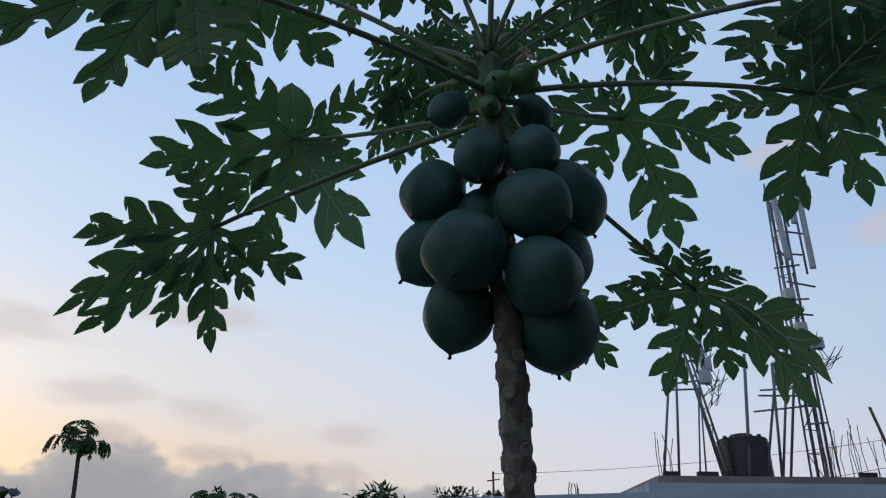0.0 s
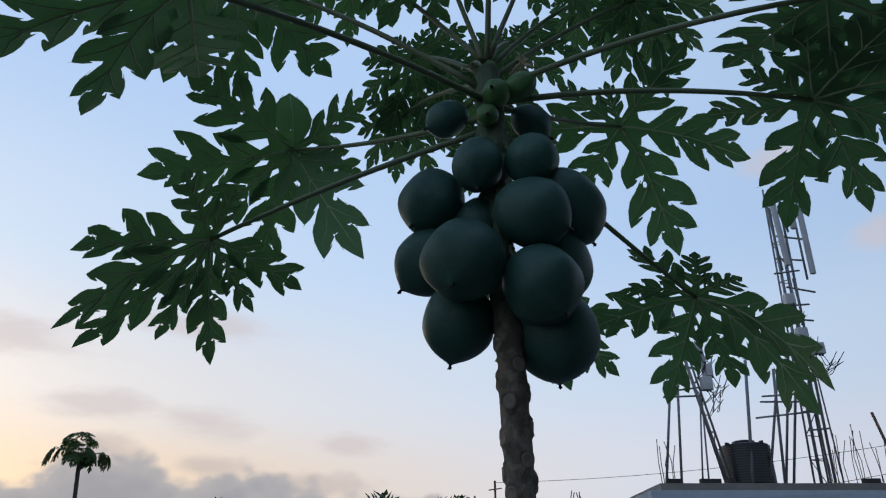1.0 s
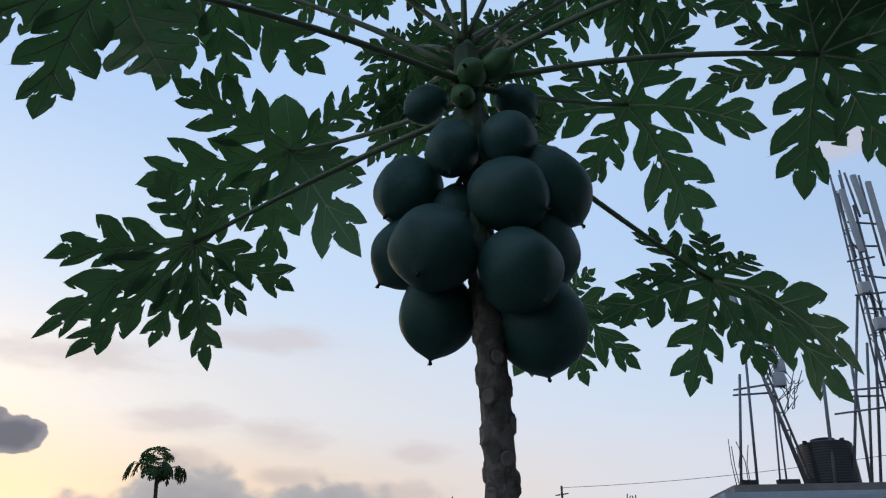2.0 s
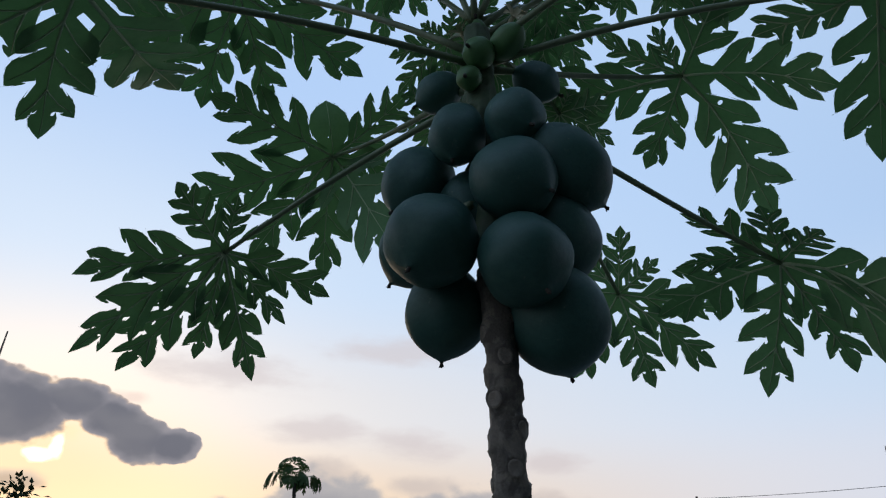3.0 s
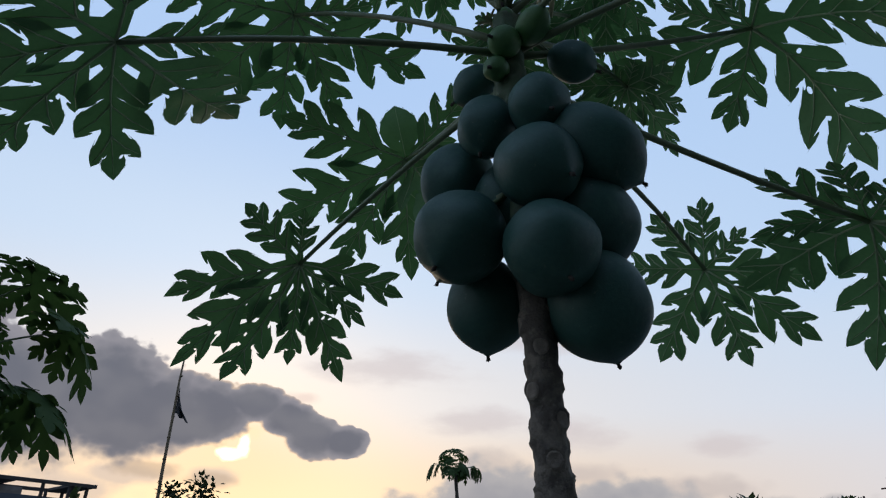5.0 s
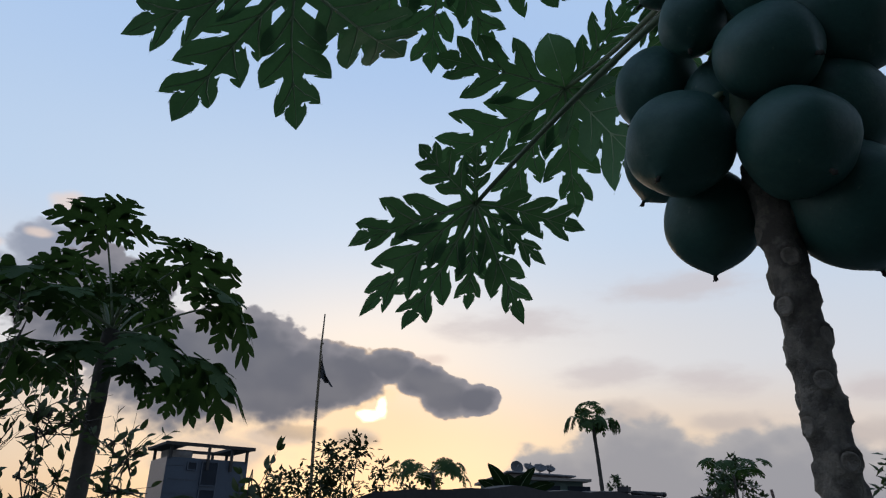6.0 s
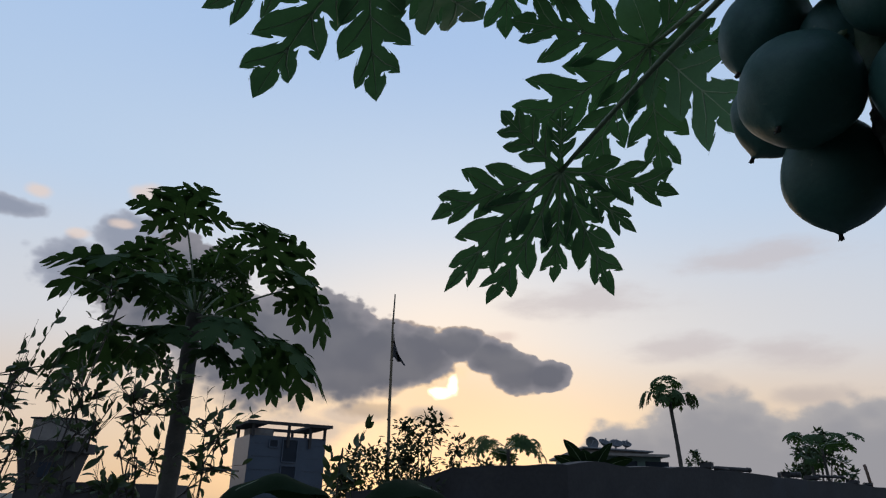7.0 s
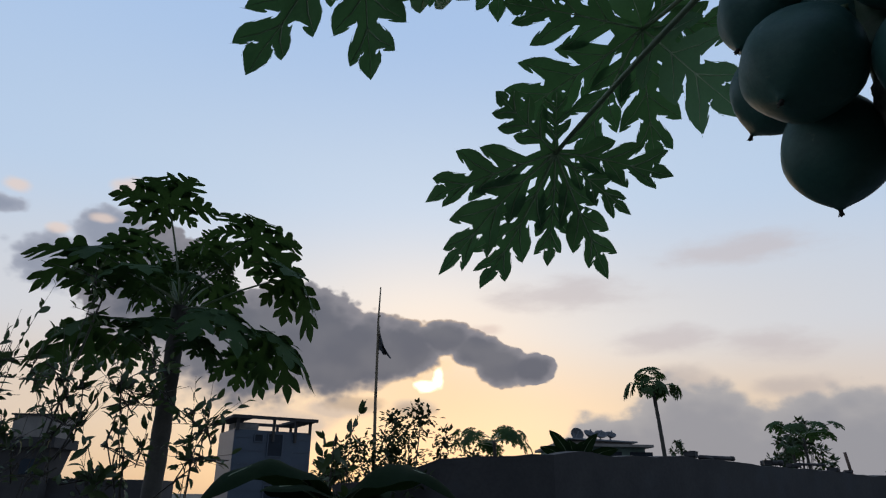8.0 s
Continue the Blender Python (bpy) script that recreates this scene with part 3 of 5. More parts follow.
papaya = thing("papaya_tree", "tall papaya tree hung with dark green unripe fruit", "tree")
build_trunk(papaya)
rng = random.Random(11)
for centre, towards, width, length in (
        ((0.085, 1.268, 2.315), (-0.05, -0.25, -0.95), 0.111, 0.141),
        ((0.199, 1.248, 2.313), (0.45, -0.45, -0.55), 0.113, 0.131),
        ((-0.014, 1.340, 2.262), (-0.48, -0.30, -0.80), 0.144, 0.173),
        ((0.194, 1.246, 2.184), (0.72, -0.30, -0.55), 0.148, 0.176),
        ((0.282, 1.312, 2.233), (0.55, 0.55, -0.50), 0.146, 0.200),
        ((0.050, 1.239, 2.075), (-0.25, -0.50, -0.80), 0.166, 0.175),
        ((0.206, 1.264, 2.032), (0.42, -0.32, -0.78), 0.162, 0.173),
        ((-0.021, 1.371, 2.133), (-0.66, 0.22, -0.66), 0.142, 0.173),
        ((0.251, 1.357, 2.112), (0.25, 0.75, -0.50), 0.156, 0.190),
        ((0.041, 1.367, 1.992), (-0.18, 0.38, -0.90), 0.148, 0.181),
        ((0.244, 1.377, 1.964), (0.10, 0.52, -0.82), 0.175, 0.208),
        ((0.082, 1.362, 2.190), (-0.10, 0.50, -0.80), 0.128, 0.170)):
    build_fruit(papaya, rng, centre, towards, width, length)
for centre, towards, width, length in (
        ((0.109, 1.263, 2.444), (-0.05, -0.75, -0.45), 0.051, 0.060),
        ((0.130, 1.256, 2.498), (-0.25, -0.70, -0.20), 0.064, 0.076),
        ((0.184, 1.271, 2.529), (0.55, -0.45, 0.15), 0.064, 0.097),
        ((0.019, 1.351, 2.498), (-0.70, -0.10, -0.45), 0.090, 0.115),
        ((0.225, 1.385, 2.510), (0.60, 0.20, -0.40), 0.086, 0.112),
        ((0.123, 1.291, 2.591), (-0.10, -0.30, 0.60), 0.035, 0.060)):
    if width > 0.08:
        build_fruit(papaya, rng, centre, towards, width, length)
    else:
        build_fruit(papaya, rng, centre, towards, width, length, YOUNG, "small lighter green young fruit")


def build_flower(tree, at, face):
    t = frame_of(face).to_4x4()
    t.translation = Vector(at)
    bm = bmesh.new()
    add_tube(bm, [t @ Vector((0, 0, -0.03)), t @ Vector((0, 0, 0.0)), t @ Vector((0, 0, 0.012))], [0.004, 0.006, 0.004], 8)
    for k in range(5):
        a = 2 * math.pi * k / 5
        u = Vector((math.cos(a), math.sin(a), 0))
        w = Vector((-math.sin(a), math.cos(a), 0))
        rows = []
        for s, half, out, h in ((0, 0.003, 0.002, 0.006), (0.3, 0.007, 0.012, 0.016), (0.7, 0.007, 0.024, 0.020), (1, 0.001, 0.032, 0.016)):
            rows.append([bm.verts.new(t @ (u * out + w * half * e + Vector((0, 0, h + (0.002 if e else 0))))) for e in (-1, 0, 1)])
        for p, q in zip(rows, rows[1:]):
            for e in (0, 1):
                bm.faces.new((p[e], p[e + 1], q[e + 1], q[e]))
    part("flower", bm, FLOWER, tree, "cream papaya blossom")


build_flower(papaya, (0.205, 1.335, 2.640), (0.3, -0.5, 0.7))
build_flower(papaya, (0.190, 1.300, 2.615), (0.5, -0.6, 0.2))
build_flower(papaya, (0.085, 1.300, 2.60), (-0.4, -0.5, 0.6))

# hub, upper side, lobes as (angle, length, lift of the tip), height of the root, arch of the stalk
LEAVES = (
    ((-0.468, 1.823, 2.736), (-0.46, 0.37, 0.81), [(-146, 0.30, 0.06), (-100, 0.24, -0.08), (-58, 0.16, -0.44), (-14, 0.41, -0.06), (20, 0.43, -0.02), (50, 0.46, 0.04), (101, 0.41, -0.02), (157, 0.14, 0.11, True)], 2.47, -0.02),
    ((-0.556, 1.501, 2.254), (-0.64, 0.27, 0.72), [(-105, 0.26, -0.11), (-76, 0.24, -0.06), (-50, 0.37, -0.05), (-28, 0.32, 0.02), (-3, 0.42, 0.06), (26, 0.39, -0.07), (52, 0.33, -0.03), (110, 0.22, 0.0), (152, 0.15, 0.0)], 2.44, 0.015),
    ((0.565, 1.778, 2.790), (0.40, 0.30, 0.87), [(-175, 0.16, 0.0), (-125, 0.34, 0.0), (-65, 0.39, -0.09), (-8, 0.42, -0.17), (51, 0.29, -0.08), (107, 0.46, -0.03), (145, 0.24, 0.02)], 2.50, -0.01),
    ((0.693, 1.739, 2.198), (0.46, 0.32, 0.83), [(-145, 0.19, -0.04), (-106, 0.19, -0.07), (-51, 0.35, -0.20), (-30, 0.37, -0.17), (14, 0.33, -0.02), (43, 0.32, -0.13), (100, 0.32, -0.08), (139, 0.20, -0.09), (170, 0.24, -0.04)], 2.45, -0.01),
    ((0.337, 2.056, 2.292), (-0.07, 0.97, 0.22), [(-171, 0.21, 0.0), (-131, 0.20, 0.0), (-85, 0.15, 0.0), (-35, 0.28, 0.03), (-6, 0.32, 0.03), (26, 0.27, 0.0), (76, 0.27, 0.0), (143, 0.22, 0.0)], 2.42, 0.05),
    ((-0.392, 0.802, 2.348), (-0.32, -0.30, 0.90), [(-168, 0.22, 0.02), (-121, 0.43, 0.05), (-77, 0.33, -0.07), (-39, 0.36, -0.02), (4, 0.29, -0.03), (52, 0.32, 0.0), (108, 0.34, 0.0)], 2.51, 0.02),
    ((-0.546, 1.336, 2.952), (-0.28, 0.25, 0.93), [(-165, 0.22, 0.0), (-129, 0.43, 0.02), (-88, 0.32, -0.06), (-54, 0.40, 0.02), (-12, 0.42, -0.03), (36, 0.38, 0.0), (85, 0.34, 0.0), (130, 0.30, 0.0)], 2.54, 0.03),
    ((0.828, 1.234, 2.464), (0.25, 0.10, 0.96), [(-160, 0.18, 0.0), (-112, 0.30, 0.0), (-75, 0.34, -0.04), (-35, 0.34, -0.06), (8, 0.34, -0.10), (46, 0.28, -0.13), (83, 0.32, -0.12), (146, 0.24, 0.05)], 2.51, 0.03),
    ((0.720, 0.950, 2.480), (0.15, -0.20, 0.97), [(-150, 0.22, 0.0), (-105, 0.32, -0.04), (-68, 0.38, -0.06), (-30, 0.40, -0.08), (8, 0.42, -0.08), (48, 0.40, -0.06), (90, 0.36, -0.06), (135, 0.30, 0.0)], 2.54, 0.03),
)
for hub, up, lobes, z, rise in LEAVES:
    root = axis(z)
    out = (Vector(hub) - root).normalized()
    hang_leaf(papaya, rng, hub, up, lobes, root + out * 0.03, rise, 0.0072, cut=1.0 if hub[2] < 2.3 else 0.8)
# upper leaves behind and over the crown
for hub, up, size, droop, z, rise in (
        ((-0.088, 1.759, 3.055), (-0.35, 0.40, 0.85), 0.33, 0.10, 2.58, 0.02),
        ((-0.128, 1.919, 2.936), (-0.25, 0.55, 0.78), 0.26, 0.12, 2.56, 0.03),
        ((0.448, 1.607, 3.155), (0.10, 0.35, 0.93), 0.30, 0.12, 2.60, 0.02),
        ((0.560, 1.480, 3.015), (0.30, 0.20, 0.93), 0.30, 0.13, 2.57, 0.02),
        ((0.002, 1.272, 2.960), (-0.15, -0.10, 0.97), 0.31, 0.10, 2.60, 0.0),
        ((0.275, 1.371, 3.120), (0.10, 0.10, 0.97), 0.32, 0.10, 2.62, 0.0),
        ((0.125, 1.080, 3.050), (0.0, -0.20, 0.97), 0.33, 0.08, 2.60, 0.0),
        ((0.223, 1.901, 2.825), (0.20, 0.60, 0.76), 0.28, 0.13, 2.55, 0.04),
        ((0.100, 1.880, 3.120), (0.0, 0.42, 0.90), 0.34, 0.10, 2.60, 0.02),
        ((0.230, 1.720, 3.080), (0.05, 0.30, 0.93), 0.27, 0.08, 2.62, 0.02),
        ((-0.260, 1.560, 3.280), (-0.25, 0.15, 0.95), 0.34, 0.10, 2.62, 0.0)):
    root = axis(z)
    out = (Vector(hub) - root).normalized()
    hang_leaf(papaya, rng, hub, up, round_lobes(size * 0.82, droop, rng), root + out * 0.025, rise, 0.0068)

# ---------------------------------------------------------------- ground and walls
gb = bmesh.new()
bmesh.ops.create_grid(gb, x_segments=60, y_segments=60, size=40)
for v in gb.verts:
    v.co.z = 0.03 * noise.noise(v.co * 0.3) - 0.02
ring = [v for v in gb.verts if abs(v.co.x) > 39.9 or abs(v.co.y) > 39.9]
edges = [e for e in gb.edges if e.is_boundary]
outer = bmesh.ops.extrude_edge_only(gb, edges=edges)["geom"]
for v in (g for g in outer if isinstance(g, bmesh.types.BMVert)):
    v.co = v.co * 75
    v.co.z = -0.02
tagged(part("ground", gb, SOIL, None), "bare brown soil with weedy patches", "ground", kind="structure")


def wall_run(name, line, thick, label, material, cap=0.0):
    """A wall along (x, y, top) points."""
    bm = bmesh.new()
    n = len(line)
    rows = []
    for i, (x, y, top) in enumerate(line):
        a, b = line[max(i - 1, 0)], line[min(i + 1, n - 1)]
        d = Vector((b[0] - a[0], b[1] - a[1], 0)).normalized()
        s = Vector((-d.y, d.x, 0)) * thick / 2
        c = Vector((x, y, 0))
        rows.append([bm.verts.new(c - s + Vector((0, 0, -0.1))), bm.verts.new(c - s + Vector((0, 0, top))), bm.verts.new(c + s + Vector((0, 0, top + 0.01))), bm.verts.new(c + s + Vector((0, 0, -0.1)))])
    for p, q in zip(rows, rows[1:]):
        for k in range(4):
            bm.faces.new((p[k], q[k], q[(k + 1) % 4], p[(k + 1) % 4]))
    bm.faces.new(rows[0])
    bm.faces.new(list(reversed(rows[-1])))
    bmesh.ops.recalc_face_normals(bm, faces=bm.faces)
    return tagged(part(name, bm, material, None, smooth=False), label, "wall", kind="structure")


def ragged(points, step, rough, seed):
    """Points every step metres along (x, y, top) corners, with an uneven top."""
    out = []
    for (x0, y0, z0), (x1, y1, z1) in zip(points, points[1:]):
        n = max(1, int(math.hypot(x1 - x0, y1 - y0) / step))
        for k in range(n):
            f = k / n
            out.append((x0 + (x1 - x0) * f, y0 + (y1 - y0) * f, z0 + (z1 - z0) * f + rough * noise.noise(Vector((x0 + k * step * 2.3, y0, seed)))))
    return out + [points[-1]]


wall_run("wall_north", [(-0.25, 6.30, 2.075), (2.0, 5.49, 2.075), (9.0, 2.97, 2.075)], 0.20, "pale blue rendered boundary wall", PALEWALL)
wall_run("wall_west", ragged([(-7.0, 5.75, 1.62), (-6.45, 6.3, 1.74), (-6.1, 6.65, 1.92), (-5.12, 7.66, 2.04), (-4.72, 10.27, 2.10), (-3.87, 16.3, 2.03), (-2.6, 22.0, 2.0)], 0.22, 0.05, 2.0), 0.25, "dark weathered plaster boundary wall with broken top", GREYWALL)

# unseen walls added on the east and south to shade the fruit and leaves
wall_run("wall_east", [(2.9, -9.0, 6.5), (2.9, -3.0, 6.5), (3.1, 1.3, 6.5)], 0.25, "plain dark plastered wall, unseen, added to block light from the east", GREYWALL)
wall_run("wall_south", [(-0.5, -6.0, 5.5), (2.77, -6.0, 5.5)], 0.25, "plain dark plastered wall, unseen, added to block light from the south", GREYWALL)

# ---------------------------------------------------------------- neighbouring roof with masts
def build_annexe():
    house = thing("flat_roofed_building", "low concrete building with a rough flat roof", "building", at=(0, 0, 0))
    bm = bmesh.new()
    add_box(bm, (9.1, 6.5, 3.50), Matrix.Translation((9.35, 20.03, 1.72)))
    part("wall", bm, PALEWALL, house, "pale blue rendered wall", smooth=False)
    bm = bmesh.new()
    add_box(bm, (8.8, 6.3, 0.17), Matrix.Translation((9.47, 20.03, 3.555)), 0.02)
    part("roof", bm, CONCRETE, house, "dark stained concrete roof slab", smooth=False)
    r = random.Random(5)
    for x in (5.05, 5.9, 6.4, 9.7, 10.6, 11.6, 12.6, 13.6):
        bm = bmesh.new()
        add_box(bm, (r.uniform(0.15, 0.5), 0.16, r.uniform(0.06, 0.13)), Matrix.Translation((x + 0.4, 17.0, 3.69)) @ pose(0, 0, 0, 0, 0, r.uniform(-3, 3)), 0.015)
        part("coping_block", bm, GREYWALL, house, smooth=False)
    return house


build_annexe()
ROOF = 3.64


def build_tank(x, y):
    tank = thing("water_tank", "black plastic rooftop water tank with ribbed sides", "water tank", at=(x, y, ROOF))
    prof = []
    for k in range(15):
        z = 0.04 + k * 0.06
        prof += [(0.60, z), (0.60, z + 0.040), (0.594, z + 0.050)]
    bm = bmesh.new()
    add_lathe(bm, [(0.57, 0.0)] + prof + [(0.60, 0.93), (0.56, 0.97), (0.30, 1.02), (0.24, 1.03)], 36)
    part("body", bm, TANKPLASTIC, tank)
    bm = bmesh.new()
    add_lathe(bm, [(0.25, 1.02), (0.27, 1.03), (0.27, 1.075), (0.22, 1.09), (0.05, 1.10)], 28)
    part("lid", bm, TANKPLASTIC, tank)
    for a in (0.7, 2.2, 3.6, 5.1):
        bm = bmesh.new()
        add_box(bm, (0.10, 0.05, 0.08), Matrix.Translation((0.57 * math.cos(a), 0.57 * math.sin(a), 0.97)) @ pose(0, 0, 0, 0, 0, math.degrees(a)), 0.01)
        part("lug", bm, TANKPLASTIC, tank)


build_tank(7.50, 17.6)


def lattice(a, b, wide0, wide1, steps, r):
    """Three chords and their lacing from a to b. Returns the meshes by name."""
    a, b = Vector(a), Vector(b)
    t = frame_of(b - a, (1, 0.2, 0))
    corners = [[], [], []]
    for i in range(steps + 1):
        f = i / steps
        w = wide0 + (wide1 - wide0) * f
        for k in range(3):
            an = 2 * math.pi * k / 3 + 0.5
            corners[k].append(a.lerp(b, f) + t @ Vector((math.cos(an) * w, math.sin(an) * w, 0)))
    chords, laces = [], []
    for k in range(3):
        bm = bmesh.new()
        add_tube(bm, [corners[k][0], corners[k][-1]], r, 8)
        chords.append(bm)
    for i in range(steps):
        for k in range(3):
            bm = bmesh.new()
            add_tube(bm, [corners[k][i], corners[(k + 1) % 3][i + (1 if (i * 2 + k) % 5 == 0 else 0)]], r * 0.5, 5)
            laces.append(bm)
    return chords, laces


def build_mast(name, label, foot, head, wide, steps, legs, bars, panels, boxes):
    mast = thing(name, label, "mast", "rooftop masts", at=foot)
    back = Matrix.Translation(-Vector(foot))

    def add(nm, bm, mat, lab=""):
        bm.transform(back)
        return part(nm, bm, mat, mast, lab)
    chords, laces = lattice(foot, head, wide[0], wide[1], steps, 0.026)
    for bm in chords:
        add("chord", bm, STEEL)
    for bm in laces:
        add("lacing_bar", bm, STEEL)
    for a, b, r in legs:
        bm = bmesh.new()
        add_tube(bm, [a, b], r, 8)
        add("leg", bm, STEEL)
    for a, b in bars:
        bm = bmesh.new()
        add_bar(bm, a, b, 0.04)
        add("cross_bar", bm, STEEL)
    for a, b in panels:
        a, b = Vector(a), Vector(b)
        t = frame_of(b - a, (1, 0, 0)).to_4x4()
        t.translation = (a + b) / 2
        bm = bmesh.new()
        add_box(bm, (0.14, 0.10, (b - a).length), t, 0.03)
        add("antenna_panel", bm, PANEL, "pale grey antenna panel")
        bm = bmesh.new()
        add_tube(bm, [a.lerp(b, -0.1) + Vector((-0.16, 0.05, 0)), a.lerp(b, 1.06) + Vector((-0.16, 0.05, 0))], 0.03, 8)
        add("mounting_pole", bm, STEEL)
    for c, s in boxes:
        bm = bmesh.new()
        add_box(bm, s, Matrix.Translation(c), 0.02)
        add("equipment_box", bm, PANEL, "pale grey radio box")
        for k in range(2):
            q = Vector(c) + Vector((0.06 * k - 0.03, -0.02, -s[2] / 2))
            bm = bmesh.new()
            add_tube(bm, spline([q, q + Vector((0.10 + 0.06 * k, 0.0, -0.25)), q + Vector((0.10 + 0.08 * k, 0.0, -0.50)), Vector(foot).lerp(Vector(head), (c[2] - 0.85 - foot[2]) / (head[2] - foot[2]))], 8), 0.010, 5)
            add("feeder_cable", bm, WIRE, "thin black feeder cable")
    return mast


build_mast("antenna_mast", "tall galvanised steel antenna mast on a rooftop", (9.15, 17.3, ROOF), (9.50, 17.3, 11.9), (0.22, 0.15), 14,
           [((9.02, 17.2, ROOF), (9.33, 17.2, 11.2), 0.040), ((9.36, 17.2, ROOF), (9.64, 17.2, 10.8), 0.036), ((9.50, 17.1, ROOF), (9.52, 17.2, 9.0), 0.020), ((7.30, 17.0, ROOF), (7.78, 17.2, 6.7), 0.042), ((7.74, 17.1, ROOF), (9.1, 17.3, 8.2), 0.034), ((8.15, 17.2, ROOF), (8.5, 17.3, 6.5), 0.036), ((8.35, 17.6, ROOF), (9.05, 17.4, 7.0), 0.034), ((8.9, 18.4, ROOF), (9.4, 17.4, 7.6), 0.036)],
           [((9.15, 17.1, 7.8), (9.75, 17.1, 7.75)), ((9.0, 17.1, 9.1), (9.7, 17.1, 9.2)), ((8.95, 17.1, 4.9), (9.5, 17.1, 4.95)), ((8.0, 17.15, 5.75), (9.2, 17.25, 5.85)), ((8.0, 17.3, 5.65), (9.1, 17.5, 5.70)), ((9.3, 17.2, 8.75), (10.05, 17.2, 8.60)), ((9.2, 17.2, 9.6), (9.9, 17.2, 9.55)), ((9.0, 17.2, 8.2), (9.8, 17.2, 8.25)), ((9.35, 17.2, 10.3), (10.1, 17.2, 10.2)), ((7.72, 17.1, 5.2), (9.3, 17.25, 5.4))],
           [((10.08, 17.0, 11.4), (10.0, 17.0, 9.05)), ((9.35, 17.0, 11.2), (9.38, 17.0, 9.3)), ((9.72, 16.95, 11.6), (9.76, 16.95, 10.4))],
           [((9.18, 17.0, 8.3), (0.26, 0.2, 0.3)), ((9.30, 17.0, 7.35), (0.26, 0.2, 0.30)), ((9.62, 17.0, 6.95), (0.28, 0.2, 0.30))])
build_mast("antenna_mast", "shorter galvanised steel antenna mast on a rooftop", (6.85, 17.2, ROOF), (5.97, 17.2, 8.6), (0.10, 0.07), 12,
           [((5.26, 17.0, ROOF), (5.72, 17.0, 6.2), 0.032), ((5.62, 17.0, ROOF), (6.00, 17.1, 6.9), 0.032), ((6.15, 17.1, ROOF), (6.45, 17.15, 5.8), 0.022), ((6.30, 17.1, ROOF), (6.48, 17.15, 5.7), 0.022), ((6.76, 17.12, ROOF), (6.10, 17.12, 7.3), 0.036)],
           [((5.50, 17.1, 5.72), (6.50, 17.2, 5.78)), ((5.55, 17.15, 5.86), (6.45, 17.15, 5.98)), ((6.25, 17.2, 6.5), (6.65, 17.2, 6.5)), ((5.75, 17.2, 8.05), (6.15, 17.2, 7.95))],
           [((6.62, 17.1, 6.9), (6.66, 17.1, 6.2)), ((5.90, 17.0, 8.3), (5.94, 17.0, 7.5))],
           [((6.74, 17.05, 6.40), (0.16, 0.14, 0.32)), ((6.62, 17.05, 6.05), (0.26, 0.2, 0.34)), ((6.55, 17.05, 7.0), (0.20, 0.16, 0.24))])


def build_rebars(at, n, spread, heights, seed, thick=0.010):
    r = random.Random(seed)
    bunch = thing("rebar_starter", "rusty steel starter bars sticking up from the roof", "rebar", "rebar bunches", at=at)
    for k in range(n):
        bm = bmesh.new()
        x, y = r.uniform(-spread, spread), r.uniform(-0.2, 0.2) * min(1, spread * 4)
        h = r.uniform(*heights)
        add_tube(bm, [(x, y, 0), (x + r.uniform(-0.05, 0.05) * h, y, h * 0.5), (x + r.uniform(-0.14, 0.14) * h, y + r.uniform(-0.1, 0.1) * h, h)], thick, 6)
        part("bar", bm, RUST, bunch)


build_rebars((5.30, 16.98, ROOF), 5, 0.16, (0.85, 1.1), 1)
build_rebars((9.55, 17.4, ROOF), 5, 0.25, (0.8, 1.4), 2)
build_rebars((10.05, 17.2, ROOF), 6, 0.30, (0.9, 1.5), 3)
build_rebars((10.65, 17.3, ROOF), 5, 0.30, (0.7, 1.4), 4)
build_rebars((1.08, 5.82, 2.08), 5, 0.06, (0.06, 0.10), 5, 0.004)


def cable(name, a, b, sag, r, label):
    bm = bmesh.new()
    add_tube(bm, bow(a, b, -sag, 17), r, 6)
    return tagged(part(name, bm, WIRE), label, "cable")


cable("overhead_wire", (1.42, 20.0, 4.05), (13.5, 15.0, 4.85), 0.30, 0.006, "thin dark overhead wire")
cable("overhead_wire", (0.3, 24.0, 3.2), (13.0, 15.5, 4.3), 0.35, 0.006, "thin dark overhead wire")


def build_post(at, height, lean, r, label, arm=True):
    post = thing("iron_post", label, "post", at=at)
    bm = bmesh.new()
    add_tube(bm, [(0, 0, 0), (lean[0] * 0.5, lean[1] * 0.5, height * 0.5), (lean[0], lean[1], height)], r, 8)
    part("shaft", bm, RUST, post)
    if not arm:
        return
    bm = bmesh.new()
    add_bar(bm, (lean[0] - 0.18, lean[1], height - 0.25), (lean[0] + 0.18, lean[1], height - 0.2), 0.03)
    part("cross_arm", bm, RUST, post)


build_post((1.42, 20.0, -0.05), 4.15, (0, 0), 0.03, "thin rusty iron post carrying a wire")
build_post((0.85, 20.0, -0.05), 3.75, (0, 0), 0.025, "short thin iron post")
build_post((10.9, 17.0, ROOF - 0.02), 1.7, (-0.35, 0), 0.035, "leaning dark iron post on the roof", False)

